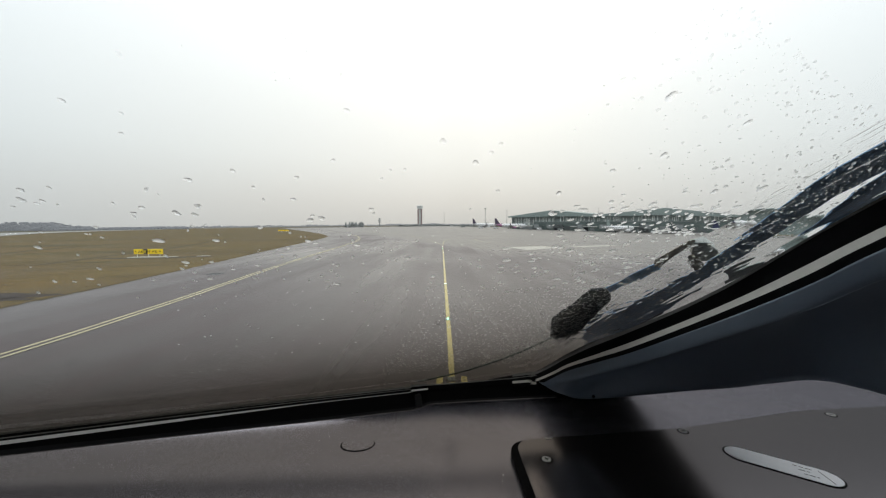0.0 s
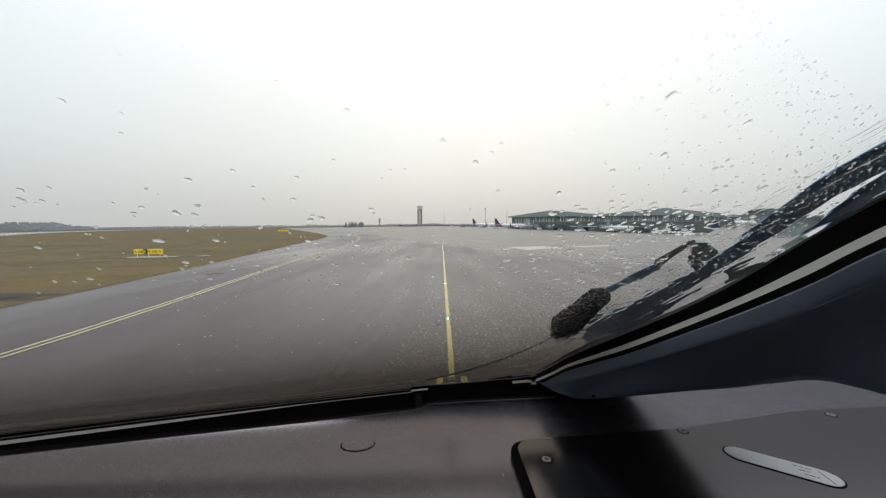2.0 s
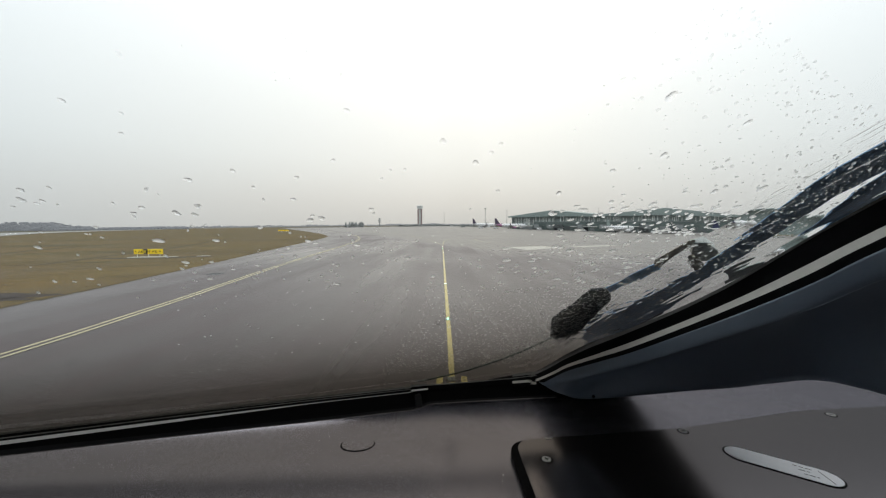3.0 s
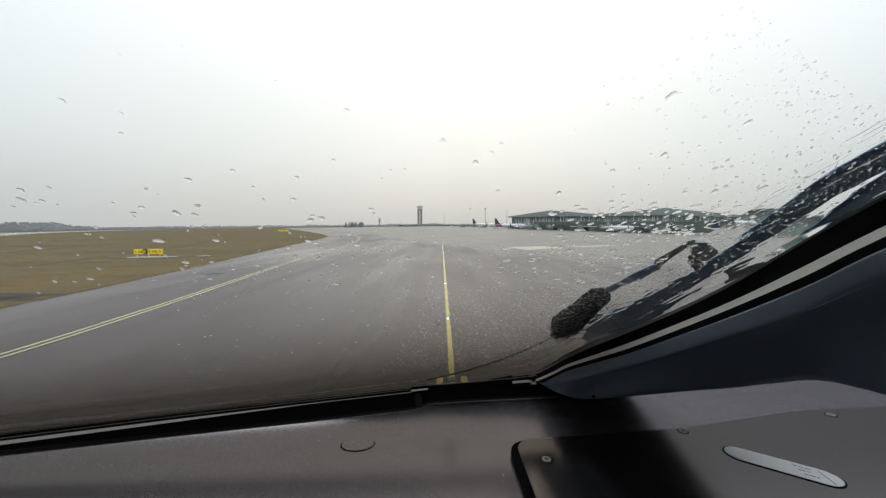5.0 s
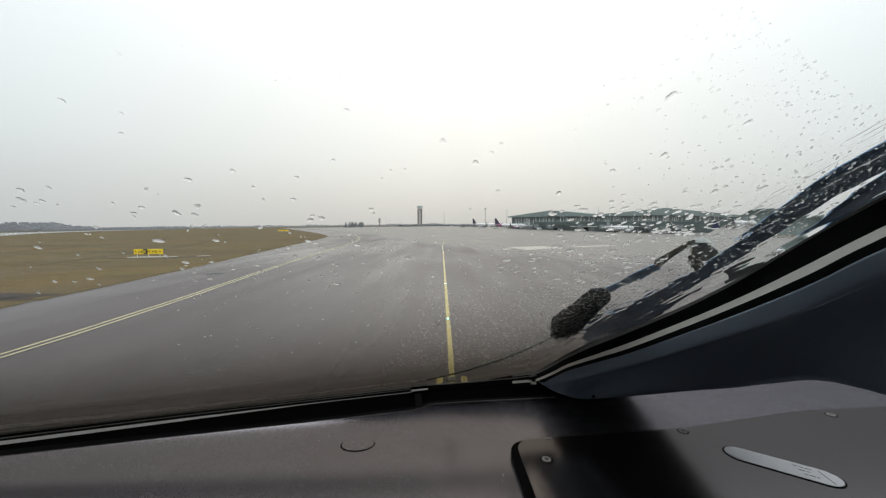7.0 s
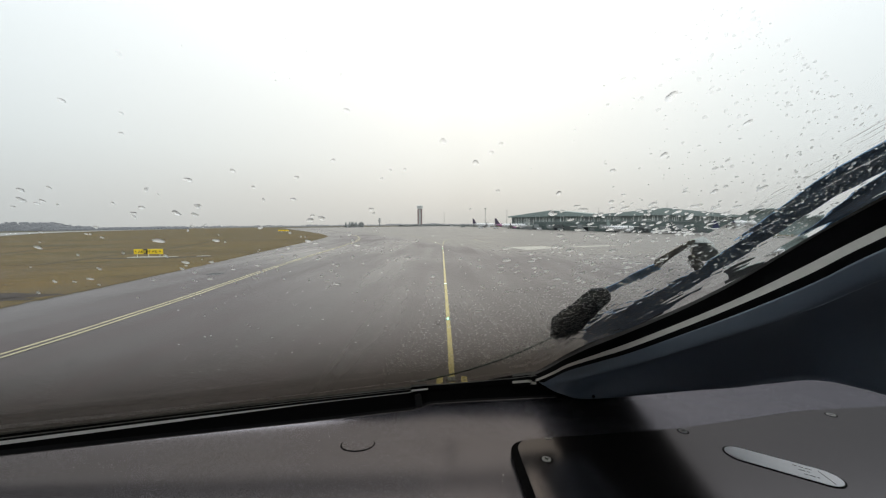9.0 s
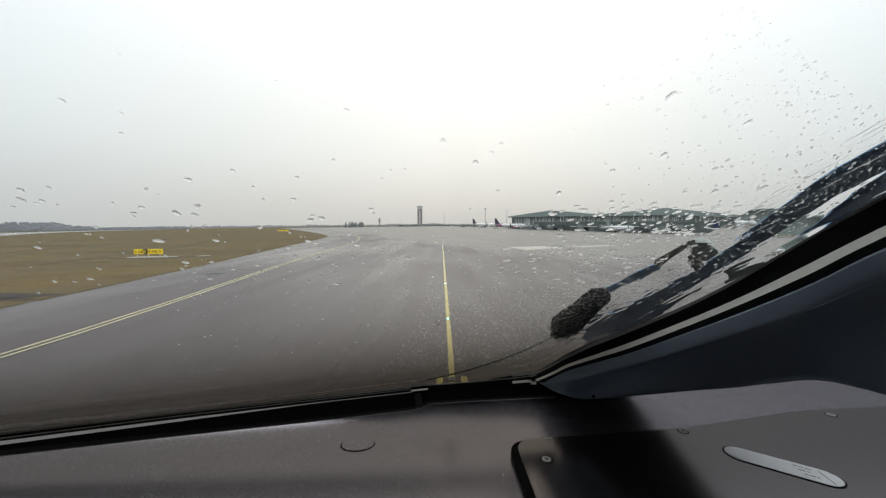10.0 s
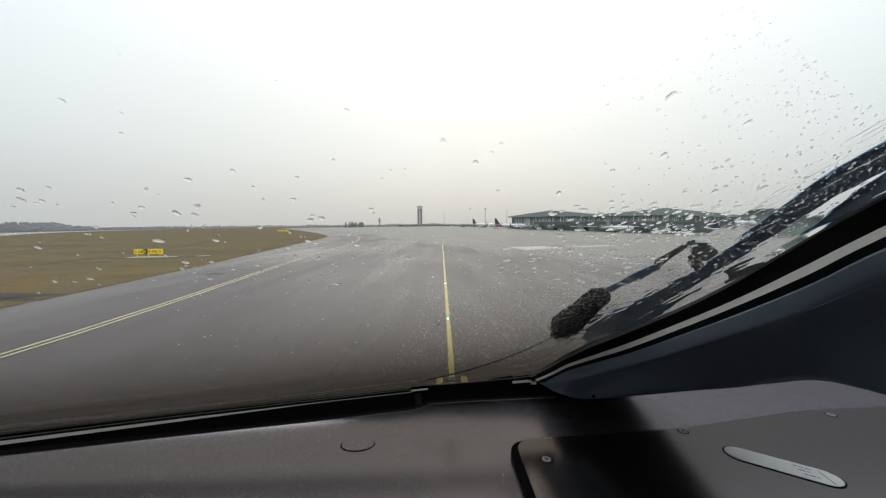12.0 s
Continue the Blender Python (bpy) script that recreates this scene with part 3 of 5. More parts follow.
part("plug", bm, M_GLARE, shield, "blanking plug, flattened to fit the camera's view", m=pose(-0.1258, 0.4785, -0.3248, -plug_tilt) @ Matrix.Diagonal((1, 0.78, 1, 1)))
bm = tube(bmesh.new(), (0, 0, -0.002), (0, 0, 0.0003), 0.0252, 0.0252, 40)
part("plug_gap", bm, M_BLACK, shield, "dark gap round the plug", m=pose(-0.1258, 0.4775, -0.3248, -plug_tilt) @ Matrix.Diagonal((1, 0.78, 1, 1)))


def rounded(corners, r, steps=6):
    """Outline with rounded corners."""
    out, n = [], len(corners)
    for i, c in enumerate(corners):
        c, a, b = Vector(c), Vector(corners[i - 1]), Vector(corners[(i + 1) % n])
        p, q = c + (a - c).normalized() * r, c + (b - c).normalized() * r
        for k in range(steps + 1):
            t = k / steps
            out.append(((1 - t) ** 2) * p + 2 * t * (1 - t) * c + t * t * q)
    return [(v.x, v.y) for v in out]


SHELF = COCKPIT @ pose(0, 0.478, -0.3248, -math.degrees(math.atan(0.0734))) @ pose(0.4, 0, 0, 0, 0.25, 0) @ pose(-0.4, 0, 0)
panel = thing("centre_panel", "raised dark grey centre panel screwed to the glareshield", "panel", m=SHELF)
outline = rounded([(0.104, -0.42), (1.0, -0.42), (1.0, 0.13), (0.62, 0.09), (0.37, 0.03), (0.104, -0.005)], 0.028)
part("plate", slab(bmesh.new(), outline, -0.01, 0.009, 0.002), M_PLATE, panel)
# wider black slab under the plate imitates the shade along its edge
rim = rounded([(0.0935, -0.42), (1.0, -0.42), (1.0, 0.131), (0.62, 0.091), (0.37, 0.031), (0.0945, -0.003)], 0.032)
part("panel_shade_slab", slab(bmesh.new(), rim, -0.01, 0.0055, 0.001), M_BLACK, panel, "black slab standing in for shade under the plate's edge")


def screw(x, y):
    m = pose(x, y, 0.0092)
    bm = bmesh.new()
    tube(bm, (0, 0, -0.002), (0, 0, 0.0008), 0.0066, 0.0058, 20)
    s = part("screw", bm, M_METAL, panel, "bright cross-head screw", m=m)
    bm = bmesh.new()
    box(bm, -0.0032, 0.0032, -0.0007, 0.0007, 0.0006, 0.0011)
    box(bm, -0.0007, 0.0007, -0.0032, -0.0008, 0.0006, 0.0011)
    box(bm, -0.0007, 0.0007, 0.0008, 0.0032, 0.0006, 0.0011)
    part("cross_recess", bm, M_BLACK, s, m=pose(0, 0, 0, 0, 0, 20))
    part("countersink", tube(bmesh.new(), (0, 0, -0.002), (0, 0, 0.0002), 0.0078, 0.0078, 20), M_BLACK, s)


for x, y in ((0.137, -0.052), (0.368, 0.019), (0.657, 0.073)):
    screw(x, y)


def capsule(length, r, steps=10):
    out = []
    for s in (1, -1):
        for k in range(steps + 1):
            a = -math.pi / 2 + math.pi * k / steps
            out.append((s * (length / 2 - r + r * math.cos(a)), s * r * math.sin(a)))
    return out


slot = pose(0.436, -0.062, 0.0092, 0, 0, -37)
sl = part("slot_rim", slab(bmesh.new(), capsule(0.115, 0.0195), -0.002, 0.0004), M_BLACK, panel, "black rim of the label slot", m=slot)
part("label_card", slab(bmesh.new(), capsule(0.111, 0.0176), -0.001, 0.0008), M_LABEL, sl, "white label card")
part("card_edge", boxm(-0.0004, 0.0004, -0.0125, 0.0125, 0.0008, 0.0010), M_INK, sl, m=pose(0.041, 0, 0, 0, 0, 24))
for row, pieces in enumerate(((0.004, 0.004, 0.006), (0.006, 0.003), (0.003, 0.005, 0.002))):
    u = 0.013 + 0.004 * row
    for w in pieces:
        part("writing", boxm(u, u + w, 0.0085 - 0.008 * row, 0.0098 - 0.008 * row, 0.0008, 0.0010), M_INK, sl, "short line of black writing")
        u += w + 0.0015

# specks of dust on the glareshield
specks = random.Random(17)
bm = bmesh.new()
for x, y in [(0.19, 0.575), (0.16, 0.52), (0.13, 0.438), (0.105, 0.415)] + [(specks.uniform(-0.5, 0.1), specks.uniform(0.36, 0.52)) for k in range(14)]:
    k = specks.uniform(0.0002, 0.0005)
    z = shelf_z(x, y) + (0.009 if x > 0.12 and y < 0.47 else 0)
    box(bm, x - k, x + k, y - k, y + k, z, z + k)
thing("dust_specks", "a few pale specks of dust on the glareshield", "dust", kind="stuff", m=COCKPIT, bm=bm, material=M_CREAM)
part("chip", boxm(0.150, 0.160, -0.004, -0.001, 0.0088, 0.0096), M_CREAM, panel, "pale chipped paint")

# post fairing at the screen's inner side: a lit crest along the post, then a broad dished cover
cover_low = glide([(0.1525, 0.508, -0.2475), (0.192, 0.498, -0.262), (0.212, 0.480, -0.256), (0.231, 0.446, -0.236), (0.262, 0.412, -0.214), (0.292, 0.386, -0.196), (0.320, 0.363, -0.181), (0.348, 0.345, -0.167), (0.374, 0.326, -0.155), (0.392, 0.290, -0.151), (0.47, 0.20, -0.16)], 5)
rim_line = [(p.y, p.z) for p in POST_LINES[-1][8:]]
post_foot = [on_pane(-0.0757 if p.x < 0.136 else -0.072, p.x, glide_value(rim_line, p.x)) for p in glide([(y, 0) for y in (0.1354, 0.2111, 0.2786, 0.3308, 0.4094, 0.4646, 0.5056, 0.5382, 0.5567, 0.5735, 0.69)], 5)]
fairing = thing("post_fairing", "blue-grey moulded fairing over the windscreen post", "fairing", m=COCKPIT)


def loft(rows):
    bm = bmesh.new()
    made = [[bm.verts.new(v) for v in row] for row in rows]
    for r0, r1 in zip(made, made[1:]):
        for i in range(len(r0) - 1):
            bm.faces.new((r0[i], r0[i + 1], r1[i + 1], r1[i]))
    bmesh.ops.solidify(bm, geom=bm.faces[:], thickness=0.004)
    bmesh.ops.recalc_face_normals(bm, faces=bm.faces)
    return bm


cover = []
for k, (a, low) in enumerate(zip(post_foot, cover_low)):
    along_post = (post_foot[min(k + 1, len(post_foot) - 1)] - post_foot[max(k - 1, 0)]).normalized()
    out = along_post.cross(low - a).normalized()
    out = out if out.dot(-a) > 0 else -out
    length = (low - a).length
    crest = min(0.0125, 0.12 * length)
    edge = 1.6 * crest
    row = []
    for i in range(51):
        d = length * (i / 50) ** 1.4
        q = (d - edge) / (length - edge)
        if q < 0:
            lift = 0.85 * crest * math.sin(math.pi * d / (2 * crest))
        else:
            lift = 0.5 * crest * (1 + 2 * q) * (1 - q) ** 2 + (length - edge) * (-1.05 * q * (1 - q) ** 2 - 0.6 * q * q * (1 - q))
        dished = min(1.0, length / 0.13)                  # the short foot of the cover bulges instead
        row.append(a + (low - a) * (d / length) + out * (lift * dished + 0.42 * length * (1 - dished) * math.sin(math.pi * d / length)))
    cover.append(row + [low + Vector((0.02, 0.03, 0.0))])
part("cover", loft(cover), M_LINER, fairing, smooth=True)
part("fastener", tube(bmesh.new(), (0.213, 0.463, -0.2435), (0.2125, 0.461, -0.2430), 0.0022, 0.0018, 10), M_BLACK, fairing)

# plain lining that closes the cockpit
def lining(name, label, *a):
    return thing(name, label, "lining", kind="structure", m=COCKPIT, bm=boxm(*a), material=M_SHELL)
lining("ceiling", "plain dark cockpit ceiling", -0.91, 1.6, -1.6, 0.02, 0.30, 0.34)
lining("wall_aft", "plain dark aft cockpit wall", -0.91, 1.6, -1.64, -1.6, -1.3, 0.34)
lining("wall_left", "plain dark cockpit side wall", -0.91, -0.87, -1.64, 0.28, -1.3, 0.34)
lining("floor", "plain dark cockpit floor", -0.91, 1.6, -1.6, 0.9, -1.34, -1.3)
lining("wall_front", "plain dark front bulkhead below the glareshield", -0.91, 1.6, 0.76, 0.80, -1.3, -0.64)

lining("wall_front_upper", "plain dark panel over the windscreen", -0.91, 0.40, 0.0, 0.04, 0.10, 0.34)
thing("post_core", "black structural windscreen centre post behind its fairing", "window post", kind="structure", m=PANE, bm=boxm(-0.019, 0.205, -0.06, 0.82, -0.006, 0.002), material=M_BLACK)
mate = thing("side_windscreen", "far cockpit windscreen beyond the centre post", "windscreen", m=PANE)
glass = part("pane", boxm(0.206, 1.5, -0.15, 0.80, -0.012, -0.001), M_SIDEPANE, mate, "glass pane, darkened towards its foot")
glass.visible_shadow = False
lining("wall_right", "plain dark cockpit side wall", 1.6, 1.64, -1.64, 0.1, -1.3, 0.34)

# wiper outside the pane
wiper = thing("wiper", "black windscreen wiper parked along the post, wet", "wiper", m=PANE)
Z0, Z1, Z2, Z3 = -0.026, -0.0285, -0.055, -0.0558
part("blade", slab(bmesh.new(), [(-0.1161, 0.2802), (-0.1306, 0.3113), (-0.1316, 0.3351), (-0.1286, 0.3546), (-0.1303, 0.3788), (-0.1303, 0.3952), (-0.1153, 0.3966), (-0.0999, 0.3831), (-0.0887, 0.3674), (-0.0803, 0.3317), (-0.0608, 0.2630), (-0.0557, 0.2243), (-0.0768, 0.2209), (-0.0961, 0.2409)], Z1, Z0, 0.0004), M_BLADE, wiper, "wide black blade end")
part("arm", band([(-0.0617, 0.3315), (-0.0478, 0.3610), (-0.0338, 0.3905)], [(-0.0405, 0.3128), (-0.0275, 0.3447), (-0.0144, 0.3765)], Z2, Z3, 0.001), M_WIPER, wiper, "thin dark painted arm")
part("arm_head", band([(-0.0338, 0.3879), (-0.0449, 0.4033), (-0.0417, 0.4249), (-0.0386, 0.4416), (-0.0304, 0.4396)], [(-0.0177, 0.3766), (-0.0220, 0.3901), (-0.0228, 0.4087), (-0.0235, 0.4258), (-0.0219, 0.4333)], Z2, Z3, 0.001), M_RUST, wiper, "dark brownish arm head")
part("carrier", band(glide([(0.0251, 0.1444), (0.0062, 0.2096), (0.0192, 0.2617), (0.0326, 0.3567), (0.0226, 0.4519), (0.0069, 0.5261), (0.0078, 0.5512), (0.02, 0.6266)], 3),
                     glide([(0.0814, 0.0549), (0.1025, 0.0948), (0.1067, 0.1712), (0.0785, 0.3152), (0.0659, 0.413), (0.0484, 0.4997), (0.0494, 0.5248), (0.056, 0.6066)], 3), Z2, Z3, 0.001), M_WIPER, wiper, "dark blue-grey carrier bar")
part("link", band([(0.0923, 0.4535), (0.0803, 0.4794), (0.0620, 0.5145), (0.0537, 0.5416), (0.0487, 0.5666), (0.0460, 0.5966)], [(0.1013, 0.4418), (0.1019, 0.4557), (0.1000, 0.4817), (0.0917, 0.5217), (0.0895, 0.5477), (0.0890, 0.5766)], Z2, Z3, 0.001), M_WIPER, wiper, "dark link bar")
# plate added to fill a grey patch of unknown origin beside the bars
part("grey_plate", band([(0.0772, 0.3754), (0.0808, 0.3974), (0.0948, 0.4100)], [(0.1273, 0.3329), (0.1319, 0.3592), (0.1313, 0.3848)], Z2, Z3, 0.001), M_WIPERGREY, wiper, "grey plate beside the link bar")
part("cable", band([(0.1059, 0.1217), (0.1070, 0.1854), (0.1115, 0.2365)], [(0.1204, 0.1085), (0.1230, 0.1684), (0.1239, 0.2250)], Z2, Z3), M_BLADE, wiper, "thin black cable")
part("pivot_block", band([(-0.0048, 0.4071), (0.0190, 0.3833)], [(0.0159, 0.4042), (0.0430, 0.3768)], Z2, Z3, 0.001), M_RUST, wiper, "brownish pivot block")
# tube and tab added for a dark line and pale spot of unknown kind
green_line = glide([(-0.255, 0.020, -0.024), (-0.231, 0.030, -0.024), (-0.171, 0.082, -0.024), (-0.126, 0.154, -0.024), (-0.106, 0.204, -0.025), (-0.087, 0.238, -0.027)], 4)
bm = bmesh.new()
for p, q in zip(green_line, green_line[1:]):
    tube(bm, p, q, 0.0013, 0.0013, 8)
part("green_line", bm, M_GREENLINE, wiper, "thin dark green line low on the pane", smooth=True)
part("pale_tab", boxm(-0.203, -0.187, 0.036, 0.048, -0.022, -0.014, bevel=0.002), M_CREAM, wiper, "small pale tab")
part("pivot", slab(bmesh.new(), rounded([(-0.0286, 0.4365), (-0.0123, 0.4365), (0.0174, 0.4220), (0.0202, 0.4016), (-0.0113, 0.4144)], 0.005), -0.060, -0.052, 0.001), M_WIPERGREY, wiper, "grey pivot cap")


# ---- rain on the pane ----
def drop(bm, x, y, rx, ry, turn, h):
    """A plano-convex bead of water on the outer face of the pane."""
    n, rings, base = 10, 3, -0.0123
    c, s = math.cos(turn), math.sin(turn)
    ph, ph2 = random.uniform(0, 6), random.uniform(0, 6)
    def at(r, k, z):
        a = k * math.tau / n
        wob = 1 + 0.14 * math.sin(2 * a + ph) + 0.10 * math.sin(3 * a + ph2)
        u, v = rx * r * math.cos(a) * wob, ry * r * math.sin(a) * wob
        return bm.verts.new((x + c * u - s * v, y + s * u + c * v, z))
    levels = [[at(1 - q / rings, k, base - h * (1 - (1 - q / rings) ** 2)) for k in range(n)] for q in range(rings)]
    cap = bm.verts.new((x, y, base - h))
    for a, b in zip(levels, levels[1:]):
        for k in range(n):
            bm.faces.new((a[k], b[k], b[(k + 1) % n], a[(k + 1) % n]))
    for k in range(n):
        bm.faces.new((levels[-1][k], cap, levels[-1][(k + 1) % n]))
    bm.faces.new([bm.verts.new(v.co) for v in levels[0]])


# the larger beads: place on the pane and radius in millimetres
BIG = [(-0.237, 0.604, 2.5), (-0.302, 0.566, 1.7), (-0.318, 0.576, 1.6), (-0.254, 0.549, 1.7), (-0.235, 0.566, 1.6), (-0.372, 0.524, 1.9), (-0.413, 0.549, 1.5), (-0.467, 0.534, 1.0), (-0.441, 0.527, 1.4),
       (-0.344, 0.533, 1.6), (-0.351, 0.502, 1.8), (-0.322, 0.487, 2.0), (-0.257, 0.474, 2.3), (-0.273, 0.474, 1.9), (-0.225, 0.498, 2.2), (-0.286, 0.549, 1.3), (-0.353, 0.586, 1.1), (-0.433, 0.581, 1.0)]
BIG2 = [(-0.163, 0.555, 2.4), (-0.134, 0.559, 3.0), (-0.191, 0.597, 1.9), (-0.216, 0.577, 2.0), (-0.297, 0.572, 1.2), (-0.441, 0.506, 2.4), (-0.220, 0.524, 2.0), (-0.173, 0.507, 2.9), (-0.193, 0.543, 2.5), (-0.420, 0.578, 0.7),
        (-0.424, 0.570, 0.8), (-0.340, 0.554, 0.9), (-0.331, 0.560, 0.9), (-0.359, 0.563, 1.1), (-0.396, 0.555, 1.1), (-0.391, 0.546, 0.9)]
for x, y, k in BIG + BIG2:
    r = k * 0.001
    lean = 0.25 if x > -0.26 else -0.3
    bm = bmesh.new()
    drop(bm, 0, 0, r * 0.95, r * 0.85, lean, r * 0.17)
    ob = thing("raindrop", "clear raindrop clinging to the windscreen", "raindrop", group="raindrops on the windscreen", m=PANE @ Matrix.Translation((x, y, 0)), bm=bm, material=M_WATER, smooth=True)
    ob.visible_shadow = False

rain = random.Random(7)
bm = bmesh.new()
for i in range(9000):
    down = 1 / (36 - 32.4 * rain.random())               # distance below the eye's foot on the pane, spread evenly in the camera's view
    side = rain.uniform(-1.05, 4.0)
    x, y = -0.348 + side * down, 0.662 - down
    if x > -0.05:
        continue
    crowd = max(0.0, min(1.0, (x + 0.275) / 0.14))      # beads crowd towards the post
    low = max(0.0, min(1.0, (down - 0.10) / 0.15))
    lift = 0.30 + 0.70 * max(0.0, min(1.0, (down - 0.07) / 0.08))
    chance = 0.042 * (0.35 + 0.65 * lift) + 0.9 * lift * crowd ** 1.2 + 0.11 * low * (1 if side > 0 else 0.8)
    if rain.random() > chance:
        continue
    size = rain.random() ** 2.2
    r = (0.05 + 0.9 * down) * (0.0024 + 0.0075 * size) * (0.8 if side < 0.7 else 1.0)
    c = max(0.0, min(1.0, (x + 0.30) / 0.15))
    high = max(0.0, min(1.0, (y - 0.535) / 0.04))      # flatter and smaller high up, to look faint against the sky from the camera
    r *= 1 - 0.10 * high
    drop(bm, x, y, r * rain.uniform(0.9, 1.2) * (1 + 0.4 * c), r * rain.uniform(0.9, 1.25) * (1 - 0.28 * c), rain.uniform(-0.3, 0.3) - 0.42 * c, (1 - 0.5 * high) * r * 0.32 * (0.3 + 0.7 * max(0.0, min(1.0, (down - 0.05) / 0.08))))
for i in range(60):                                      # thick cluster beside the arm
    y = rain.uniform(0.513, 0.544)
    x = -0.223 + 0.7 * (0.544 - y) + rain.random() * (0.085 + 0.5 * (0.544 - y))
    r = rain.uniform(0.0007, 0.0018)
    drop(bm, x, y, r * rain.uniform(0.9, 1.3), r * rain.uniform(0.8, 1.1), rain.uniform(0.2, 0.6), r * rain.uniform(0.3, 0.5))
for i in range(1200):                                    # fine spray low on the pane
    down = rain.uniform(0.13, 0.42)
    x, y = -0.348 + rain.uniform(-0.5, 1.0) * down, 0.662 - down
    if rain.random() > 0.2 + 0.8 * max(0.0, min(1.0, (x + 0.28) / 0.14)):
        continue
    r = (0.05 + 0.9 * down) * rain.uniform(0.0012, 0.0031)
    drop(bm, x, y, r * rain.uniform(0.9, 1.3), r * rain.uniform(0.9, 1.3), rain.uniform(-0.5, 0.5), r * rain.uniform(0.15, 0.35))
for i in range(64):                                     # larger scattered beads on the outboard half
    down = rain.uniform(0.115, 0.21)
    x, y = -0.348 + rain.uniform(-1.15, 0.15) * down, 0.662 - down
    r = (0.05 + 0.9 * down) * rain.uniform(0.0028, 0.0056)
    drop(bm, x, y, r * rain.uniform(0.7, 1.0), r * rain.uniform(1.2, 1.7), rain.uniform(-0.4, 0.2), r * rain.uniform(0.14, 0.27))
for i in range(150):                                     # flat medium beads below the cluster
    y = rain.uniform(0.43, 0.545)
    x = -0.265 + 0.16 * rain.random() ** 0.8
    r = rain.uniform(0.0008, 0.0022)
    drop(bm, x, y, r * rain.uniform(1.0, 1.6), r * rain.uniform(0.7, 1.0), rain.uniform(-0.3, 0.1), r * rain.uniform(0.14, 0.30))
for i in range(46):                                      # pale beads over the view of the grass
    x, y = rain.uniform(-0.56, -0.35), rain.uniform(0.45, 0.535)
    r = rain.uniform(0.0008, 0.0016)
    drop(bm, x, y, r, r * rain.uniform(0.8, 1.1), rain.uniform(-0.3, 0.3), r * rain.uniform(0.12, 0.26))
for i in range(3000):                                    # beads and runs over the wiper, drawn out along it
    y = rain.uniform(0.23, 0.60)
    mid = -0.085 - 0.030 * max(0.0, min(1.0, (0.50 - y) / 0.10))
    x = rain.gauss(mid, 0.028)
    if not -0.17 < x < -0.048:
        continue
    r = (0.05 + 0.9 * (0.662 - y)) * (0.0010 + 0.0030 * rain.random() ** 2)
    drop(bm, x, y, r * rain.uniform(0.9, 1.6), r * rain.uniform(0.7, 1.2), rain.uniform(0.9, 1.5) if rain.random() < 0.5 else rain.uniform(0.0, 0.7), r * rain.uniform(0.12, 0.36))
for i in range(16):                                      # fine streaks drawn out along the wiper's edge
    y = rain.uniform(0.525, 0.605)
    x = -0.085 - 0.05 * rain.random() ** 1.5
    drop(bm, x, y, rain.uniform(0.0003, 0.0006), rain.uniform(0.004, 0.011), rain.uniform(-0.34, -0.18), rain.uniform(0.00004, 0.00008))
for i in range(2600):                                    # finest spray towards the lower corner by the wiper
    y = rain.uniform(0.16, 0.44)
    x = -0.10 - 0.20 * rain.random() ** 1.5 - 0.1 * (0.44 - y)
    r = (0.05 + 0.9 * (0.662 - y)) * rain.uniform(0.0008, 0.0022)
    drop(bm, x, y, r * rain.uniform(0.9, 1.3), r * rain.uniform(0.9, 1.4), rain.uniform(-0.5, 0.5), r * rain.uniform(0.3, 0.7))
ob = thing("raindrops", "many small raindrops on the windscreen", "raindrops", kind="stuff", m=PANE, bm=bm, material=M_WATER, smooth=True)
ob.visible_shadow = False

# streaky film of water beside the wiper
ROWS, COLS = 150, 46
inner = [(0.161, 0.056), (0.304, 0.086), (0.405, 0.098), (0.478, 0.092), (0.528, 0.074), (0.569, 0.071), (0.64, 0.076)]
def film_width(y):
    for (a, h), (b, k) in zip(inner, inner[1:]):
        if y <= b:
            return h + (k - h) * (y - a) / (b - a)
    return inner[-1][1]
verts, faces = [], []
for j in range(ROWS + 1):
    y = 0.161 + (0.64 - 0.161) * j / ROWS
    for i in range(COLS + 1):
        t = i / COLS
        x = -0.022 - (film_width(y) + 0.024) * t
        fade = min(1.0, (1 - t) * 3.0) * min(1.0, t * 8)
        n = noise.noise(Vector((x * 230, y * 60, 3))) * 0.6 + noise.noise(Vector((x * 520, y * 260, 9))) * 0.4
        ripple = 0.0002 * glide_value(((0.40, 1.0), (0.47, 0.6), (0.52, 0.16), (0.64, 0.10)), y)     # smoother up the pane
        verts.append((x, y, -0.01237 - fade * (0.0004 + ripple * n)))
back = len(verts)
for j in range(ROWS + 1):
    for i in range(COLS + 1):
        v = verts[j * (COLS + 1) + i]
        verts.append((v[0], v[1], -0.01235))
for j in range(ROWS):
    for i in range(COLS):
        q = [j * (COLS + 1) + i, j * (COLS + 1) + i + 1, (j + 1) * (COLS + 1) + i + 1, (j + 1) * (COLS + 1) + i]
        faces += [q, [k + back for k in q[::-1]]]
me = bpy.data.meshes.new("water_film")
me.from_pydata(verts, [], faces)
me.materials.append(M_FILM)
for f in me.polygons:
    f.use_smooth = True
ob = tagged(new("water_film", me), "streaky film of rain water beside the wiper", "water film", kind="stuff")
ob.matrix_world = PANE
ob.visible_shadow = False

# ---- control tower ----
M_BRICK = mat("tower_cladding", (0.31, 0.235, 0.22), 0.6, vary=0.15, scale=0.4, fine=4)
M_PALE = mat("pale_render", (0.66, 0.66, 0.63), 0.6, vary=0.1, scale=0.4, fine=4)
M_DGLASS = mat("facade_glass", (0.30, 0.365, 0.35), 0.14, vary=0.2, scale=0.1, fine=0.8)
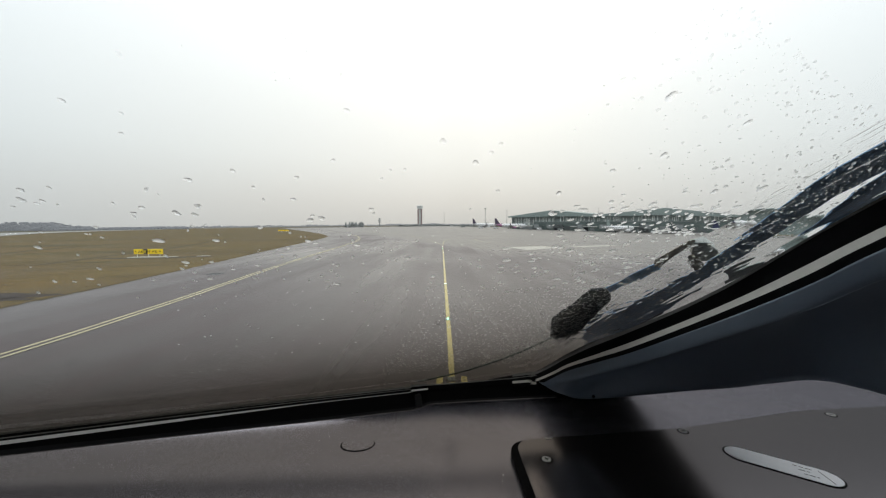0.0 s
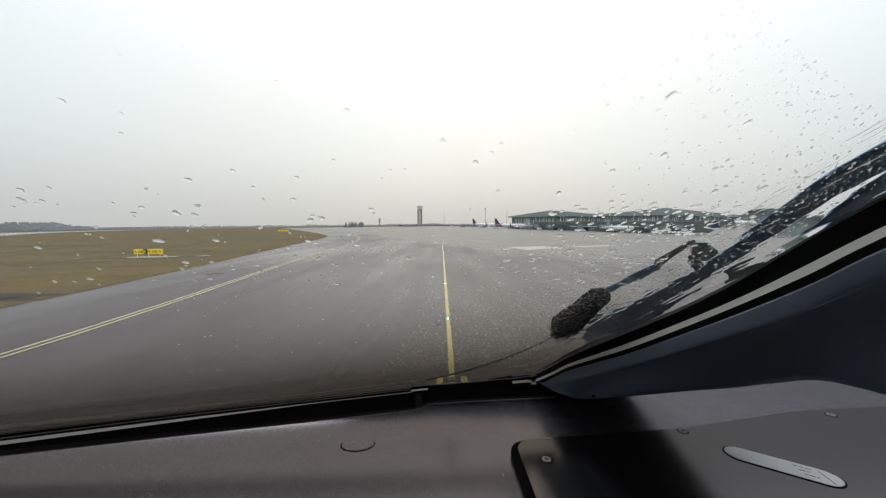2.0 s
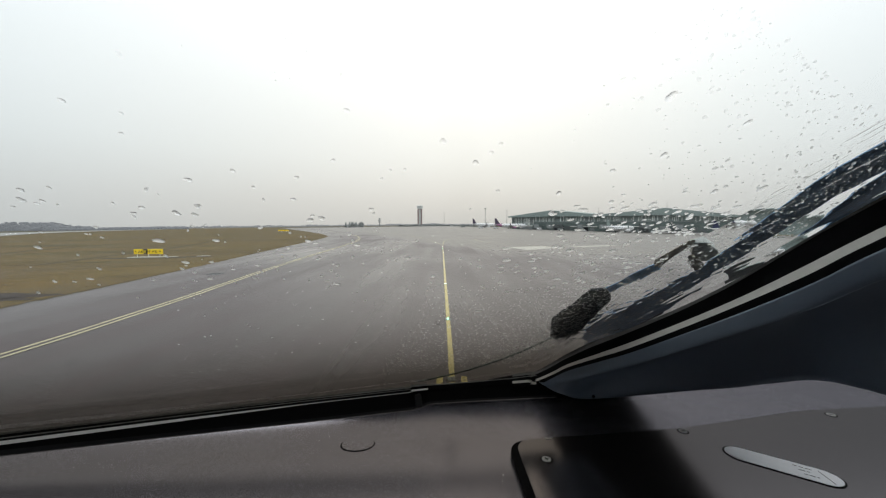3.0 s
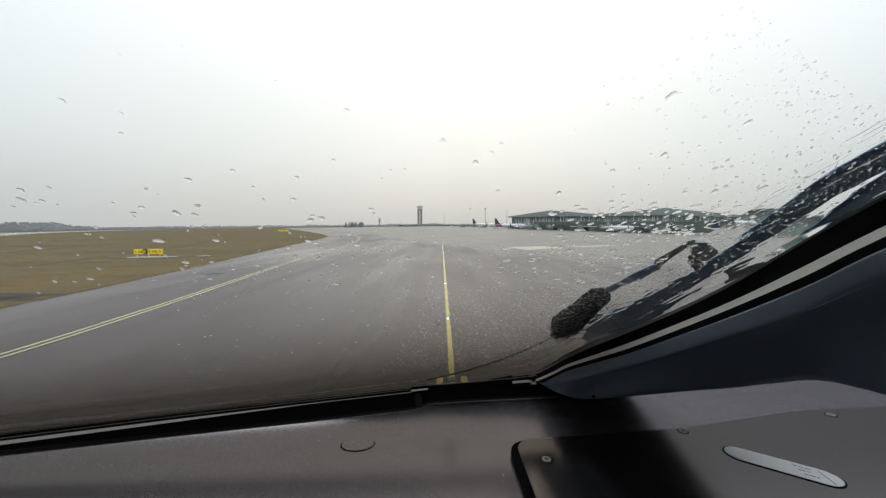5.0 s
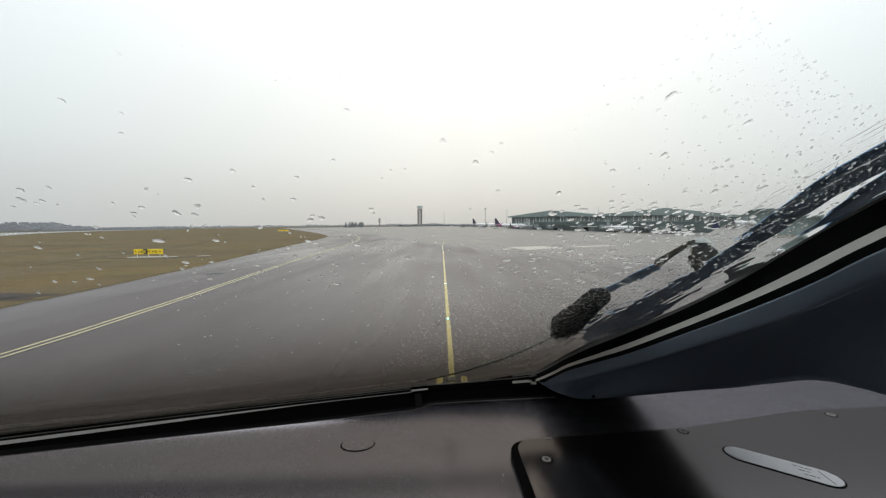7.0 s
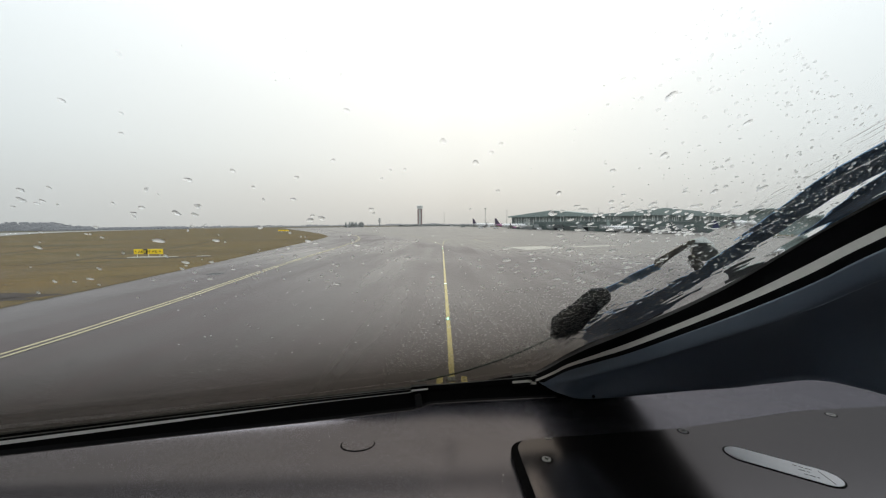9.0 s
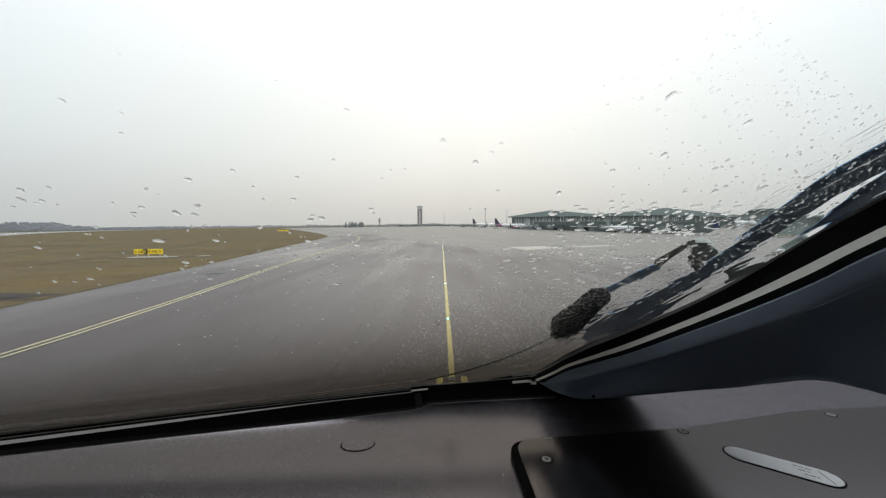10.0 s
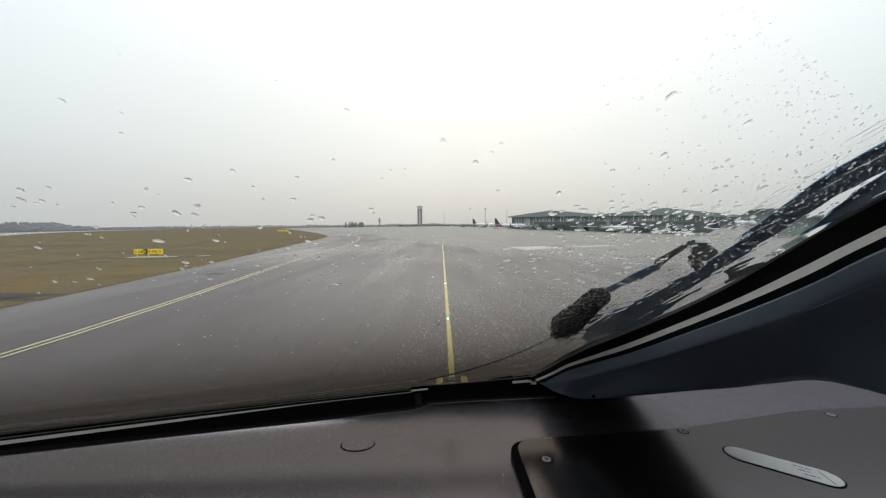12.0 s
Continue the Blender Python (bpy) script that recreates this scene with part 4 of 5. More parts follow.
M_LOWGL = mat("dark_green_glass", (0.155, 0.195, 0.185), 0.2, vary=0.35, scale=0.15, fine=0.9)
M_ROOF = mat("grey_green_roof", (0.27, 0.325, 0.31), 0.5, vary=0.12, scale=0.05, fine=1.0)
M_STEEL = mat("painted_steel", (0.26, 0.28, 0.28), 0.5, vary=0.12, scale=0.5, fine=8)
M_DARKST = mat("dark_steel", (0.125, 0.14, 0.14), 0.5, vary=0.2, scale=0.3, fine=5)
M_WPAINT = mat("aircraft_white", (0.78, 0.78, 0.78), 0.3, vary=0.05, scale=0.2, fine=3)
M_PURPLE = mat("purple_paint", (0.075, 0.055, 0.09), 0.35, vary=0.08, scale=0.4, fine=4)
M_MAGENTA = mat("magenta_paint", (0.42, 0.20, 0.34), 0.35, vary=0.08, scale=0.4, fine=4)
M_NAVY = mat("navy_paint", (0.03, 0.035, 0.09), 0.35, vary=0.08, scale=0.4, fine=4)
M_CABGL = mat("cab_glass", (0.72, 0.74, 0.73), 0.15, vary=0.1)
M_DARKGL = mat("dark_window", (0.02, 0.025, 0.03), 0.1, vary=0.1)
M_TYRE = mat("tyre_rubber", (0.02, 0.02, 0.02), 0.8, vary=0.2)
M_SIGN = mat("sign_yellow", (0.85, 0.62, 0.03), 0.4, vary=0.08, scale=2, fine=20, emit=((0.85, 0.60, 0.02), 0.15))
M_SIGNBK = mat("sign_black", (0.02, 0.02, 0.022), 0.5)
M_BLIND = mat("pale_blind", (0.80, 0.83, 0.81), 0.6, vary=0.15, scale=0.3, fine=4)
# emission on the far trees stands in for the haze in front of them
M_LEAF = mat("haze_glow_far_wood", (0.06, 0.06, 0.06), 0.95, spec=0.1, vary=0.3, scale=0.05, fine=0.5, emit=((0.225, 0.235, 0.245), 1.0))
M_RISE = mat("haze_glow_wooded_rise", (0.06, 0.06, 0.06), 0.95, spec=0.1, vary=0.4, scale=0.08, fine=0.4, emit=((0.15, 0.163, 0.178), 1.0))
# haze put into the base colour of the skyline greenery
M_MISTC = mat("haze_paled_conifer", (0.30, 0.315, 0.305), 0.95, spec=0.1, vary=0.3, scale=0.3, fine=2)
M_CABW = mat("cab_white", (0.85, 0.85, 0.83), 0.5, vary=0.06, scale=0.4, fine=4)

tower = thing("control_tower", "tall slim airport control tower with brown shaft and pale cab", "control tower", m=pose(-43.5, 640, gz(-43.5)))
for x, w in ((-3.0, 2.6), (3.0, 2.6)):
    part("shaft", boxm(x - w / 2, x + w / 2, -3.5, 3.5, 0, 32.5, bevel=0.15), M_BRICK, tower, "red-brown shaft half")
part("core", boxm(-1.7, 1.7, -2.6, 2.6, 0, 32.5), M_PALE, tower, "pale recessed core")
bm = bmesh.new()
tube(bm, (0, 0, 32.5), (0, 0, 34.7), 4.6, 5.5, 12)
part("gallery", bm, M_CABW, tower, "pale flared gallery")
bm = bmesh.new()
tube(bm, (0, 0, 34.7), (0, 0, 37.9), 5.0, 5.8, 12)
cab = part("cab", bm, M_CABGL, tower, "glazed cab")
bm = bmesh.new()
tube(bm, (0, 0, 37.9), (0, 0, 38.7), 6.0, 5.7, 12)
part("cab_roof", bm, M_CABW, tower, "pale cab roof")
for k in range(12):
    a = k * math.tau / 12
    bm = tube(bmesh.new(), (5.05 * math.cos(a), 5.05 * math.sin(a), 34.7), (5.85 * math.cos(a), 5.85 * math.sin(a), 37.9), 0.12, 0.12, 5)
    part("mullion", bm, M_PALE, cab)
part("antenna", tube(bmesh.new(), (1, 0, 38.7), (1, 0, 42.0), 0.08, 0.05, 5), M_STEEL, tower)
for x0, x1, h in ((-38, -6, 2.8), (6, 40, 3.2)):
    b = thing("tower_annex", "low pale building at the foot of the control tower", "building", m=pose(-43.5, 640, gz(-43.5)))
    part("wall", boxm(x0, x1, -4, 8, 0, h), M_STEEL, b)
    part("roof", boxm(x0 - 0.4, x1 + 0.4, -4.4, 8.4, h, h + 0.5), M_DARKST, b)
    for k in range(int((x1 - x0) / 4)):
        part("window", boxm(x0 + 1 + 4 * k, x0 + 3.6 + 4 * k, -4.06, -3.9, 1.2, 2.8), M_DARKGL, b)

# ---- terminal ----
T0, T1 = Vector((80, 395)), Vector((196, 317))
along = (T1 - T0).normalized()
ang = math.degrees(math.atan2(along.y, along.x))
term = thing("terminal", "long grey-green glass airport terminal with a folded roof", "terminal building", m=pose(T0.x, T0.y, -3.8, 0, 0, ang))
RIDGE = [(-2, 16.4), (46, 22.3), (94, 17.2), (149, 22.2), (206, 14.2), (300, 13.0)]
def eave(x):
    for (a, h), (b, k) in zip(RIDGE, RIDGE[1:]):
        if x <= b:
            return h + (k - h) * (x - a) / (b - a)
    return RIDGE[-1][1]
def glazing_top(x):
    """Under edge of the deep roof front: nearly level, while the roof line rises and falls."""
    return min(eave(x) - 1.3, 15.0 + 0.14 * max(0.0, eave(x) - 16.4))
bm = bmesh.new()
rows = []
for x, h in RIDGE:
    rows.append([bm.verts.new(v) for v in ((x, -6, h), (x, 62, h + 1.5), (x, 62, h + 0.3), (x, -6, glazing_top(x)))])
for a, b in zip(rows, rows[1:]):
    for i in range(4):
        bm.faces.new((a[i], a[(i + 1) % 4], b[(i + 1) % 4], b[i]))
bm.faces.new(rows[0][::-1])
bm.faces.new(rows[-1])
bmesh.ops.recalc_face_normals(bm, faces=bm.faces)
part("roof", bm, M_ROOF, term, "grey-green folded metal roof")
bm = bmesh.new()
rows = []
for x, h in RIDGE:
    x = min(max(x, 0), 296)
    rows.append([bm.verts.new(v) for v in ((x, 0, 0), (x, 0, h - 1.2), (x, 60, h - 1.2), (x, 60, 0))])
for a, b in zip(rows, rows[1:]):
    for i in range(4):
        bm.faces.new((a[i], a[(i + 1) % 4], b[(i + 1) % 4], b[i]))
bm.faces.new(rows[0][::-1])
bm.faces.new(rows[-1])
bmesh.ops.recalc_face_normals(bm, faces=bm.faces)
part("hall", bm, M_DGLASS, term, "dark green glazed hall")
part("lower_storey", boxm(26, 204, -0.35, 0.06, 0.05, 9.6), M_LOWGL, term, "dark green glazed lower floors")
part("lower_storey", boxm(0, 26, -0.35, 0.06, 0.05, 5.2), M_STEEL, term, "grey lower floor at the building's end")
part("floor_edge", boxm(0, 26, -0.5, 0.1, 5.25, 6.2), M_PALE, term, "pale floor edge band")
part("floor_edge", boxm(26.05, 204, -0.5, 0.1, 9.65, 10.2), M_STEEL, term, "grey floor edge band")
part("fascia", boxm(66, 92, -2.2, 0.04, 4.6, 5.5), M_PALE, term, "pale canopy strip")
part("fascia", boxm(120, 138, -2.2, 0.04, 4.8, 5.5), M_PALE, term, "pale canopy strip")
for k in range(51):
    x = 2 + 4 * k
    part("mullion", boxm(x - 0.12, x + 0.12, -0.25, 0.05, 0.2, glazing_top(x)), M_STEEL, term)
blinds = random.Random(5)
for k in range(140):
    x = 1.0 + 1.42 * k
    if blinds.random() < (0.9 if x < 26 else 0.75):
        foot = blinds.choice((6.4, 6.4, 7.6)) if x < 26 else blinds.choice((10.4, 10.4, 10.4, 11.2))
        top = glazing_top(x) - blinds.choice((0.3, 0.3, 1.0, 1.8))
        part("window", boxm(x, x + blinds.choice((0.6, 0.85, 1.1)), -0.12, 0.04, foot, top), M_BLIND if blinds.random() < 0.75 else M_STEEL, term, "pale lit pane of the upper floor")
for k in range(25):
    x = 2 + 8 * k
    part("bracket", boxm(x - 0.15, x + 0.15, -5.5, 0, glazing_top(x) - 0.6, glazing_top(x)), M_STEEL, term)
for k in range(34):
    if k % 4 != 3:
        part("gate_bay", boxm(1 + 6 * k, 5.4 + 6 * k, -1.2, 0.04, 0, blinds.choice((3.4, 4.6, 5.6))), (M_STEEL, M_DARKST, M_LOWGL, M_DARKGL)[blinds.randrange(4)], term, "dark ground-floor bay")
for x, h in ((18, 26), (92, 25), (150, 28)):
    part("roof_mast", tube(bmesh.new(), (x, 4, 14), (x, 4, h), 0.18, 0.1, 6), M_DARKST, term, "thin dark roof mast")

def bridge(x, y, length, turn):
    b = thing("jet_bridge", "dark grey boarding bridge at the terminal", "boarding bridge", group="boarding bridges", m=pose(T0.x, T0.y, -3.8, 0, 0, ang) @ pose(x, y, 0, 0, 0, turn))
    part("tunnel", boxm(-1.7, 1.7, -length, 0, 3.6, 6.8, bevel=0.1), M_DARKST, b)
    part("cab", boxm(-2.4, 2.4, -length - 4, -length, 3.3, 7.1, bevel=0.3), M_STEEL, b, "grey bridge head")
    for s in (-1.4, 1.4):
        part("leg", tube(bmesh.new(), (s, -length + 3, 0), (s, -length + 3, 3.6), 0.3, 0.3, 8), M_DARKST, b)
    part("rotunda", tube(bmesh.new(), (0, 0, 0), (0, 0, 7.4), 3.0, 3.0, 16), M_DARKST, b)
for x, ln, tn in ((30, 16, 20), (56, 18, -15), (76, 16, 12), (104, 18, -10), (132, 16, 15), (160, 18, 0)):
    bridge(x, -4, ln, tn)

# ---- parked airliners ----
def airliner(m, label, fin_mat, tail_mat, L=36.0):
    a = thing("airliner", label, "aircraft", group="parked airliners", m=m)
    bm = bmesh.new()
    prof = [(0, 0.05, 0.2), (0.012, 0.75, 0.1), (0.04, 1.35, 0.05), (0.09, 1.85, 0), (0.15, 1.98, 0), (0.66, 1.98, 0), (0.78, 1.75, 0.22), (0.90, 1.1, 0.8), (0.975, 0.5, 1.2), (1.0, 0.12, 1.35)]
    rings = []
    for t, r, up in prof:
        rings.append([bm.verts.new((L * (0.5 - t), r * math.cos(q), 3.7 + up + r * 1.03 * math.sin(q))) for q in (k * math.tau / 20 for k in range(20))])
    for p, q in zip(rings, rings[1:]):
        for k in range(20):
            bm.faces.new((p[k], p[(k + 1) % 20], q[(k + 1) % 20], q[k]))
    bm.faces.new(rings[0]), bm.faces.new(rings[-1][::-1])
    bmesh.ops.recalc_face_normals(bm, faces=bm.faces)
    body = part("fuselage", bm, M_WPAINT, a, "white fuselage", smooth=True)
    bm = bmesh.new()
    rings = []
    for t, r, up in prof[6:]:
        rings.append([bm.verts.new((L * (0.5 - t), (r + 0.03) * math.cos(q), 3.7 + up + (r + 0.03) * 1.03 * math.sin(q))) for q in (k * math.tau / 20 for k in range(20))])
    for p, q in zip(rings, rings[1:]):
        for k in range(20):
            bm.faces.new((p[k], p[(k + 1) % 20], q[(k + 1) % 20], q[k]))
    bmesh.ops.recalc_face_normals(bm, faces=bm.faces)
    part("tail_cone", bm, tail_mat, a, "painted tail", smooth=True)
    def plate(pts, thick):
        b2 = bmesh.new()
        n = Vector((pts[1] - pts[0])).cross(pts[2] - pts[0]).normalized() * thick / 2
        lo, hi = [b2.verts.new(p - n) for p in pts], [b2.verts.new(p + n) for p in pts]
        b2.faces.new(lo[::-1]), b2.faces.new(hi)
        for k in range(len(pts)):
            b2.faces.new((lo[k], lo[(k + 1) % len(pts)], hi[(k + 1) % len(pts)], hi[k]))
        bmesh.ops.recalc_face_normals(b2, faces=b2.faces)
        return b2
    part("fin", plate([Vector(v) for v in ((-L * 0.33, 0, 5.5), (-L * 0.445, 0, 11.6), (-L * 0.495, 0, 11.6), (-L * 0.475, 0, 5.3))], 0.35), fin_mat, a, "painted fin")
    for s in (-1, 1):
        w = part("wing", plate([Vector(v) for v in ((3.6, 1.6 * s, 3.0), (-4.0, 16.6 * s, 4.2), (-5.4, 16.6 * s, 4.2), (-2.6, 1.6 * s, 2.9))], 0.4), M_WPAINT, a)
        part("winglet", plate([Vector(v) for v in ((-4.0, 16.6 * s, 4.2), (-5.2, 17.3 * s, 6.4), (-5.9, 17.3 * s, 6.4), (-5.4, 16.6 * s, 4.2))], 0.15), fin_mat, w)
        part("stabiliser", plate([Vector(v) for v in ((-L * 0.41, 0.8 * s, 4.9), (-L * 0.47, 6.1 * s, 5.4), (-L * 0.495, 6.1 * s, 5.4), (-L * 0.475, 0.8 * s, 4.9))], 0.22), M_WPAINT, a)
        bm = bmesh.new()
        tube(bm, (4.6, 5.6 * s, 1.75), (3.0, 5.6 * s, 1.75), 0.95, 1.1, 16)
        tube(bm, (3.0, 5.6 * s, 1.75), (0.6, 5.6 * s, 1.85), 1.1, 0.6, 16)
        part("engine", bm, tail_mat if s < 0 else M_WPAINT, a, "painted engine")
        g = part("main_gear", tube(bmesh.new(), (-1.2, 3.8 * s, 0.5), (-1.2, 3.6 * s, 3.0), 0.15, 0.18, 8), M_STEEL, a)
        part("wheel", tube(bmesh.new(), (-1.2, 3.8 * s - 0.45, 0.57), (-1.2, 3.8 * s + 0.45, 0.57), 0.57, 0.57, 16), M_TYRE, g)
    g = part("nose_gear", tube(bmesh.new(), (L * 0.37, 0, 0.4), (L * 0.37, 0, 2.4), 0.12, 0.14, 8), M_STEEL, a)
    part("wheel", tube(bmesh.new(), (L * 0.37, -0.3, 0.4), (L * 0.37, 0.3, 0.4), 0.4, 0.4, 16), M_TYRE, g)
    part("windscreen", box(bmesh.new(), L * 0.445, L * 0.47, -1.15, 1.15, 4.35, 4.85, bevel=0.1), M_DARKGL, a)
    for s in (-1, 1):
        for k in range(26):
            x = L * 0.33 - k * 0.86
            part("cabin_window", box(bmesh.new(), x, x + 0.26, 1.965 * s - 0.03, 1.965 * s + 0.03, 3.95, 4.32), M_DARKGL, body)
    return a


airliner(pose(74, 372, gz(74), 0, 0, 5), "white airliner with purple fin and magenta tail parked on the apron", M_PURPLE, M_MAGENTA)
airliner(pose(52, 425, gz(56), 0, 0, 18), "white airliner with purple fin parked on the apron", M_PURPLE, M_WPAINT, 33.0)
airliner(pose(145, 278, gz(145), 0, 0, 8), "white airliner with grey fin parked in front of the terminal", M_ROOF, M_WPAINT, 25.0)

airliner(pose(205, 236, gz(205), 0, 0, -20), "white airliner parked at the far end of the terminal", M_NAVY, M_WPAINT, 30.0)

# ---- masts ----
def mast(x, y, h, head=2.4):
    a = thing("light_mast", "tall grey apron floodlight mast", "light mast", group="apron light masts", m=pose(x, y, gz(x)))
    part("pole", tube(bmesh.new(), (0, 0, 0), (0, 0, h), 0.32, 0.16, 10), M_STEEL, a)
    part("crossbar", boxm(-head / 2, head / 2, -0.12, 0.12, h - 0.2, h + 0.15), M_STEEL, a)
    for k in range(4):
        x0 = -head / 2 + head * (k + 0.5) / 4
        part("floodlight", boxm(x0 - 0.22, x0 + 0.22, -0.35, 0.1, h + 0.1, h + 0.6, bevel=0.05), M_PALE, a)
mast(45, 362, 21)
mast(76, 405, 21)
mast(2, 600, 24)
radar = thing("radar_mast", "slim lattice mast with a drum head", "radar mast", m=pose(-112, 600, gz(-112)))
part("pole", tube(bmesh.new(), (0, 0, 0), (0, 0, 11), 0.8, 0.5, 8), M_DARKST, radar)
for z, r in ((8, 2.2), (10.6, 2.6), (13.2, 2.2)):
    part("drum", tube(bmesh.new(), (0, 0, z), (0, 0, z + 1.5), r, r, 14), M_STEEL, radar)
part("tip", tube(bmesh.new(), (0, 0, 11), (0, 0, 16), 0.3, 0.15, 6), M_DARKST, radar)

# ---- woods and hedges on the skyline ----
def woods(name, label, centres, material, seed):
    r = random.Random(seed)
    verts, faces = [], []
    ico = bmesh.new()
    bmesh.ops.create_icosphere(ico, subdivisions=1, radius=1)
    iv, fi = [v.co.copy() for v in ico.verts], [[v.index for v in f.verts] for f in ico.faces]
    ico.free()
    for x, y, z, sx, sz in centres:
        k = len(verts)
        for v in iv:
            j = r.uniform(0.75, 1.25)
            verts.append((x + v.x * sx * j, y + v.y * sx * j, z + v.z * sz * j))
        faces += [[i + k for i in f] for f in fi]
    me = bpy.data.meshes.new(name)
    me.from_pydata(verts, [], faces)
    me.materials.append(material)
    return tagged(new(name, me), label, "trees", kind="stuff")


r = random.Random(3)
def belt(n, x0, y0, x1, y1, h0, h1, depth=30):
    out = []
    for i in range(n):
        t = r.random()
        x, y = x0 + (x1 - x0) * t + r.uniform(-3, 3), y0 + (y1 - y0) * t + r.uniform(0, depth)
        h = r.uniform(h0, h1) * (0.65 + 0.35 * math.sin(t * 37) ** 2)
        for q in range(3):
            out.append((x + r.uniform(-3, 3), y, gz(x) + h * (0.25 + 0.27 * q), r.uniform(1.8, 4), h * 0.22))
    return out
woods("backdrop_woods", "distant belt of bare winter trees, glowing to imitate haze", belt(1100, -1500, 1000, 300, 1500, 5, 9, 120), M_LEAF, 1)
hill = []
for i in range(2600):
    x = r.uniform(-980, -560)
    t = (x + 980) / 420
    top_h = 3.0 + 14 * math.exp(-((t - 0.31) / 0.095) ** 2) + 4.5 * math.exp(-((t - 0.5) / 0.035) ** 2)
    hill.append((x, 690 + r.uniform(-40, 60), gz(x) + top_h * r.random() ** 0.6, r.uniform(2.0, 3.4), r.uniform(1.3, 2.2)))
    if i % 2 == 0:
        hill.append((x, 720, gz(x) + top_h * r.uniform(0, 0.92), r.uniform(5, 8), r.uniform(2.0, 3.2)))
woods("backdrop_hill", "distant wooded rise beyond the runway, glowing to imitate haze", hill, M_RISE, 2)
conifers = []
for i in range(16):
    x, h = r.uniform(-178, -145), r.uniform(6, 10)
    y = 620 + r.uniform(-6, 6)
    for q in range(5):
        conifers.append((x + r.uniform(-0.4, 0.4), y, gz(x) + h * (0.12 + 0.2 * q), 3.2 * (1 - q / 6.5), h * 0.15))
woods("conifers", "clump of conifers on the skyline, paled to imitate haze", conifers, M_MISTC, 3)
woods("hedge", "low hedge in front of the airfield buildings, paled to imitate haze", belt(130, -80, 625, 60, 618, 2.5, 4.5, 8), M_MISTC, 4)


# ---- airfield signs ----
def arrow(bm, x, z, turn, k=0.22):
    c, s = math.cos(radians(turn)), math.sin(radians(turn))
    for pts in (((-1, -0.16), (0.3, -0.16), (0.3, 0.16), (-1, 0.16)), ((0.2, -0.6), (1, 0), (0.2, 0.6))):
        bm.faces.new([bm.verts.new((x + k * (u * c - v * s), -0.135, z + k * (u * s + v * c))) for u, v in pts])


def lettering(text, size, x, z, material, parent):
    cu = bpy.data.curves.new("lettering", "FONT")
    cu.body, cu.size, cu.align_x, cu.extrude = text, size, "CENTER", 0.004
    tmp = new("lettering", cu)
    me = bpy.data.meshes.new_from_object(tmp)
    bpy.data.objects.remove(tmp)
    me.materials.clear()
    me.materials.append(material)
    ob = new("lettering", me)
    ob.parent = parent
    ob.matrix_basis = pose(x, -0.135, z, 90)
    return ob


def sign(m, label, panels, h=0.80):
    """panels: width, dark or not, letters, arrow's direction."""
    a = thing("airfield_sign", label, "sign", group="airfield guidance signs", m=m)
    total = sum(q[0] for q in panels)
    x = -total / 2
    part("footing", boxm(-total / 2 - 0.5, total / 2 + 0.5, -0.6, 0.6, -0.05, 0.06, bevel=0.02), M_CONC, a, "pale concrete footing")
    for k in range(max(2, round(total / 1.3) + 1)):
        xx = -total / 2 + 0.25 + (total - 0.5) * k / max(1, round(total / 1.3))
        part("leg", tube(bmesh.new(), (xx, 0, 0.05), (xx, 0, 0.42), 0.035, 0.035, 8), M_WPAINT, a)
    part("end_cap", boxm(x - 0.05, x, -0.13, 0.13, 0.40, 0.42 + h), M_SIGN, a)
    part("end_cap", boxm(-x, -x + 0.05, -0.13, 0.13, 0.40, 0.42 + h), M_SIGN, a)
    for w, dark, text, turn in panels:
        p = part("sign_panel", boxm(x + 0.01, x + w - 0.01, -0.12, 0.12, 0.42, 0.42 + h, bevel=0.01), M_SIGNBK if dark else M_SIGN, a, "black panel" if dark else "yellow panel")
        ink = M_SIGN if dark else M_SIGNBK
        shift = 0 if turn is None else (0.20 if turn > 90 else -0.20)
        lettering(text, 0.62 * h / 0.8, x + w / 2 + shift, 0.42 + h / 2 - 0.22 * h / 0.8, ink, p)
        if turn is not None:
            bm = bmesh.new()
            arrow(bm, x + w / 2 - (0.34 if shift > 0 else -0.26), 0.42 + h / 2, turn, 0.2 * h / 0.8)
            part("arrow", bm, ink, p)
        x += w
    return a


sign(pose(-36.2, 41.5, gz(-36.2) + 0.015, 0, 0, 8), "yellow and black airfield guidance sign on a concrete footing", [(1.0, False, "A6", 135), (0.42, True, "E", None), (0.76, False, "M", 45), (0.80, False, "R", -45)], 0.60)
sign(pose(-102, 217, gz(-102) + 0.015, 0, 0, 20), "far yellow airfield guidance sign in the grass", [(3.0, False, "E", 45), (3.2, False, "N", -45)], 0.8)
sign(pose(-29, -41, gz(-29) + 0.015, 0, 0, 20), "yellow and black airfield sign on a pale footing", [(0.5, True, "E", None), (1.5, False, "A5", -45)])

# pale equipment cabinet on its slab, and covers set in the grass
cabinet = thing("equipment_cabinet", "pale grey slatted equipment cabinet on a concrete slab", "cabinet", m=pose(-30, -34, gz(-30) + 0.015, 0, 0, 15))
part("slab", boxm(-1.4, 1.4, -0.7, 0.7, -0.05, 0.10, bevel=0.02), M_CONC, cabinet)
part("body", boxm(-0.95, 0.95, -0.35, 0.35, 0.10, 1.15, bevel=0.03), M_PALE, cabinet)
for k in range(18):
    part("slat", boxm(-0.86 + 0.1 * k, -0.80 + 0.1 * k, -0.38, -0.34, 0.18, 1.08), M_STEEL, cabinet)
for x in (-0.95, 0, 0.95):
    part("post", boxm(x - 0.04, x + 0.04, -0.42, -0.34, 0.10, 1.2), M_PALE, cabinet)


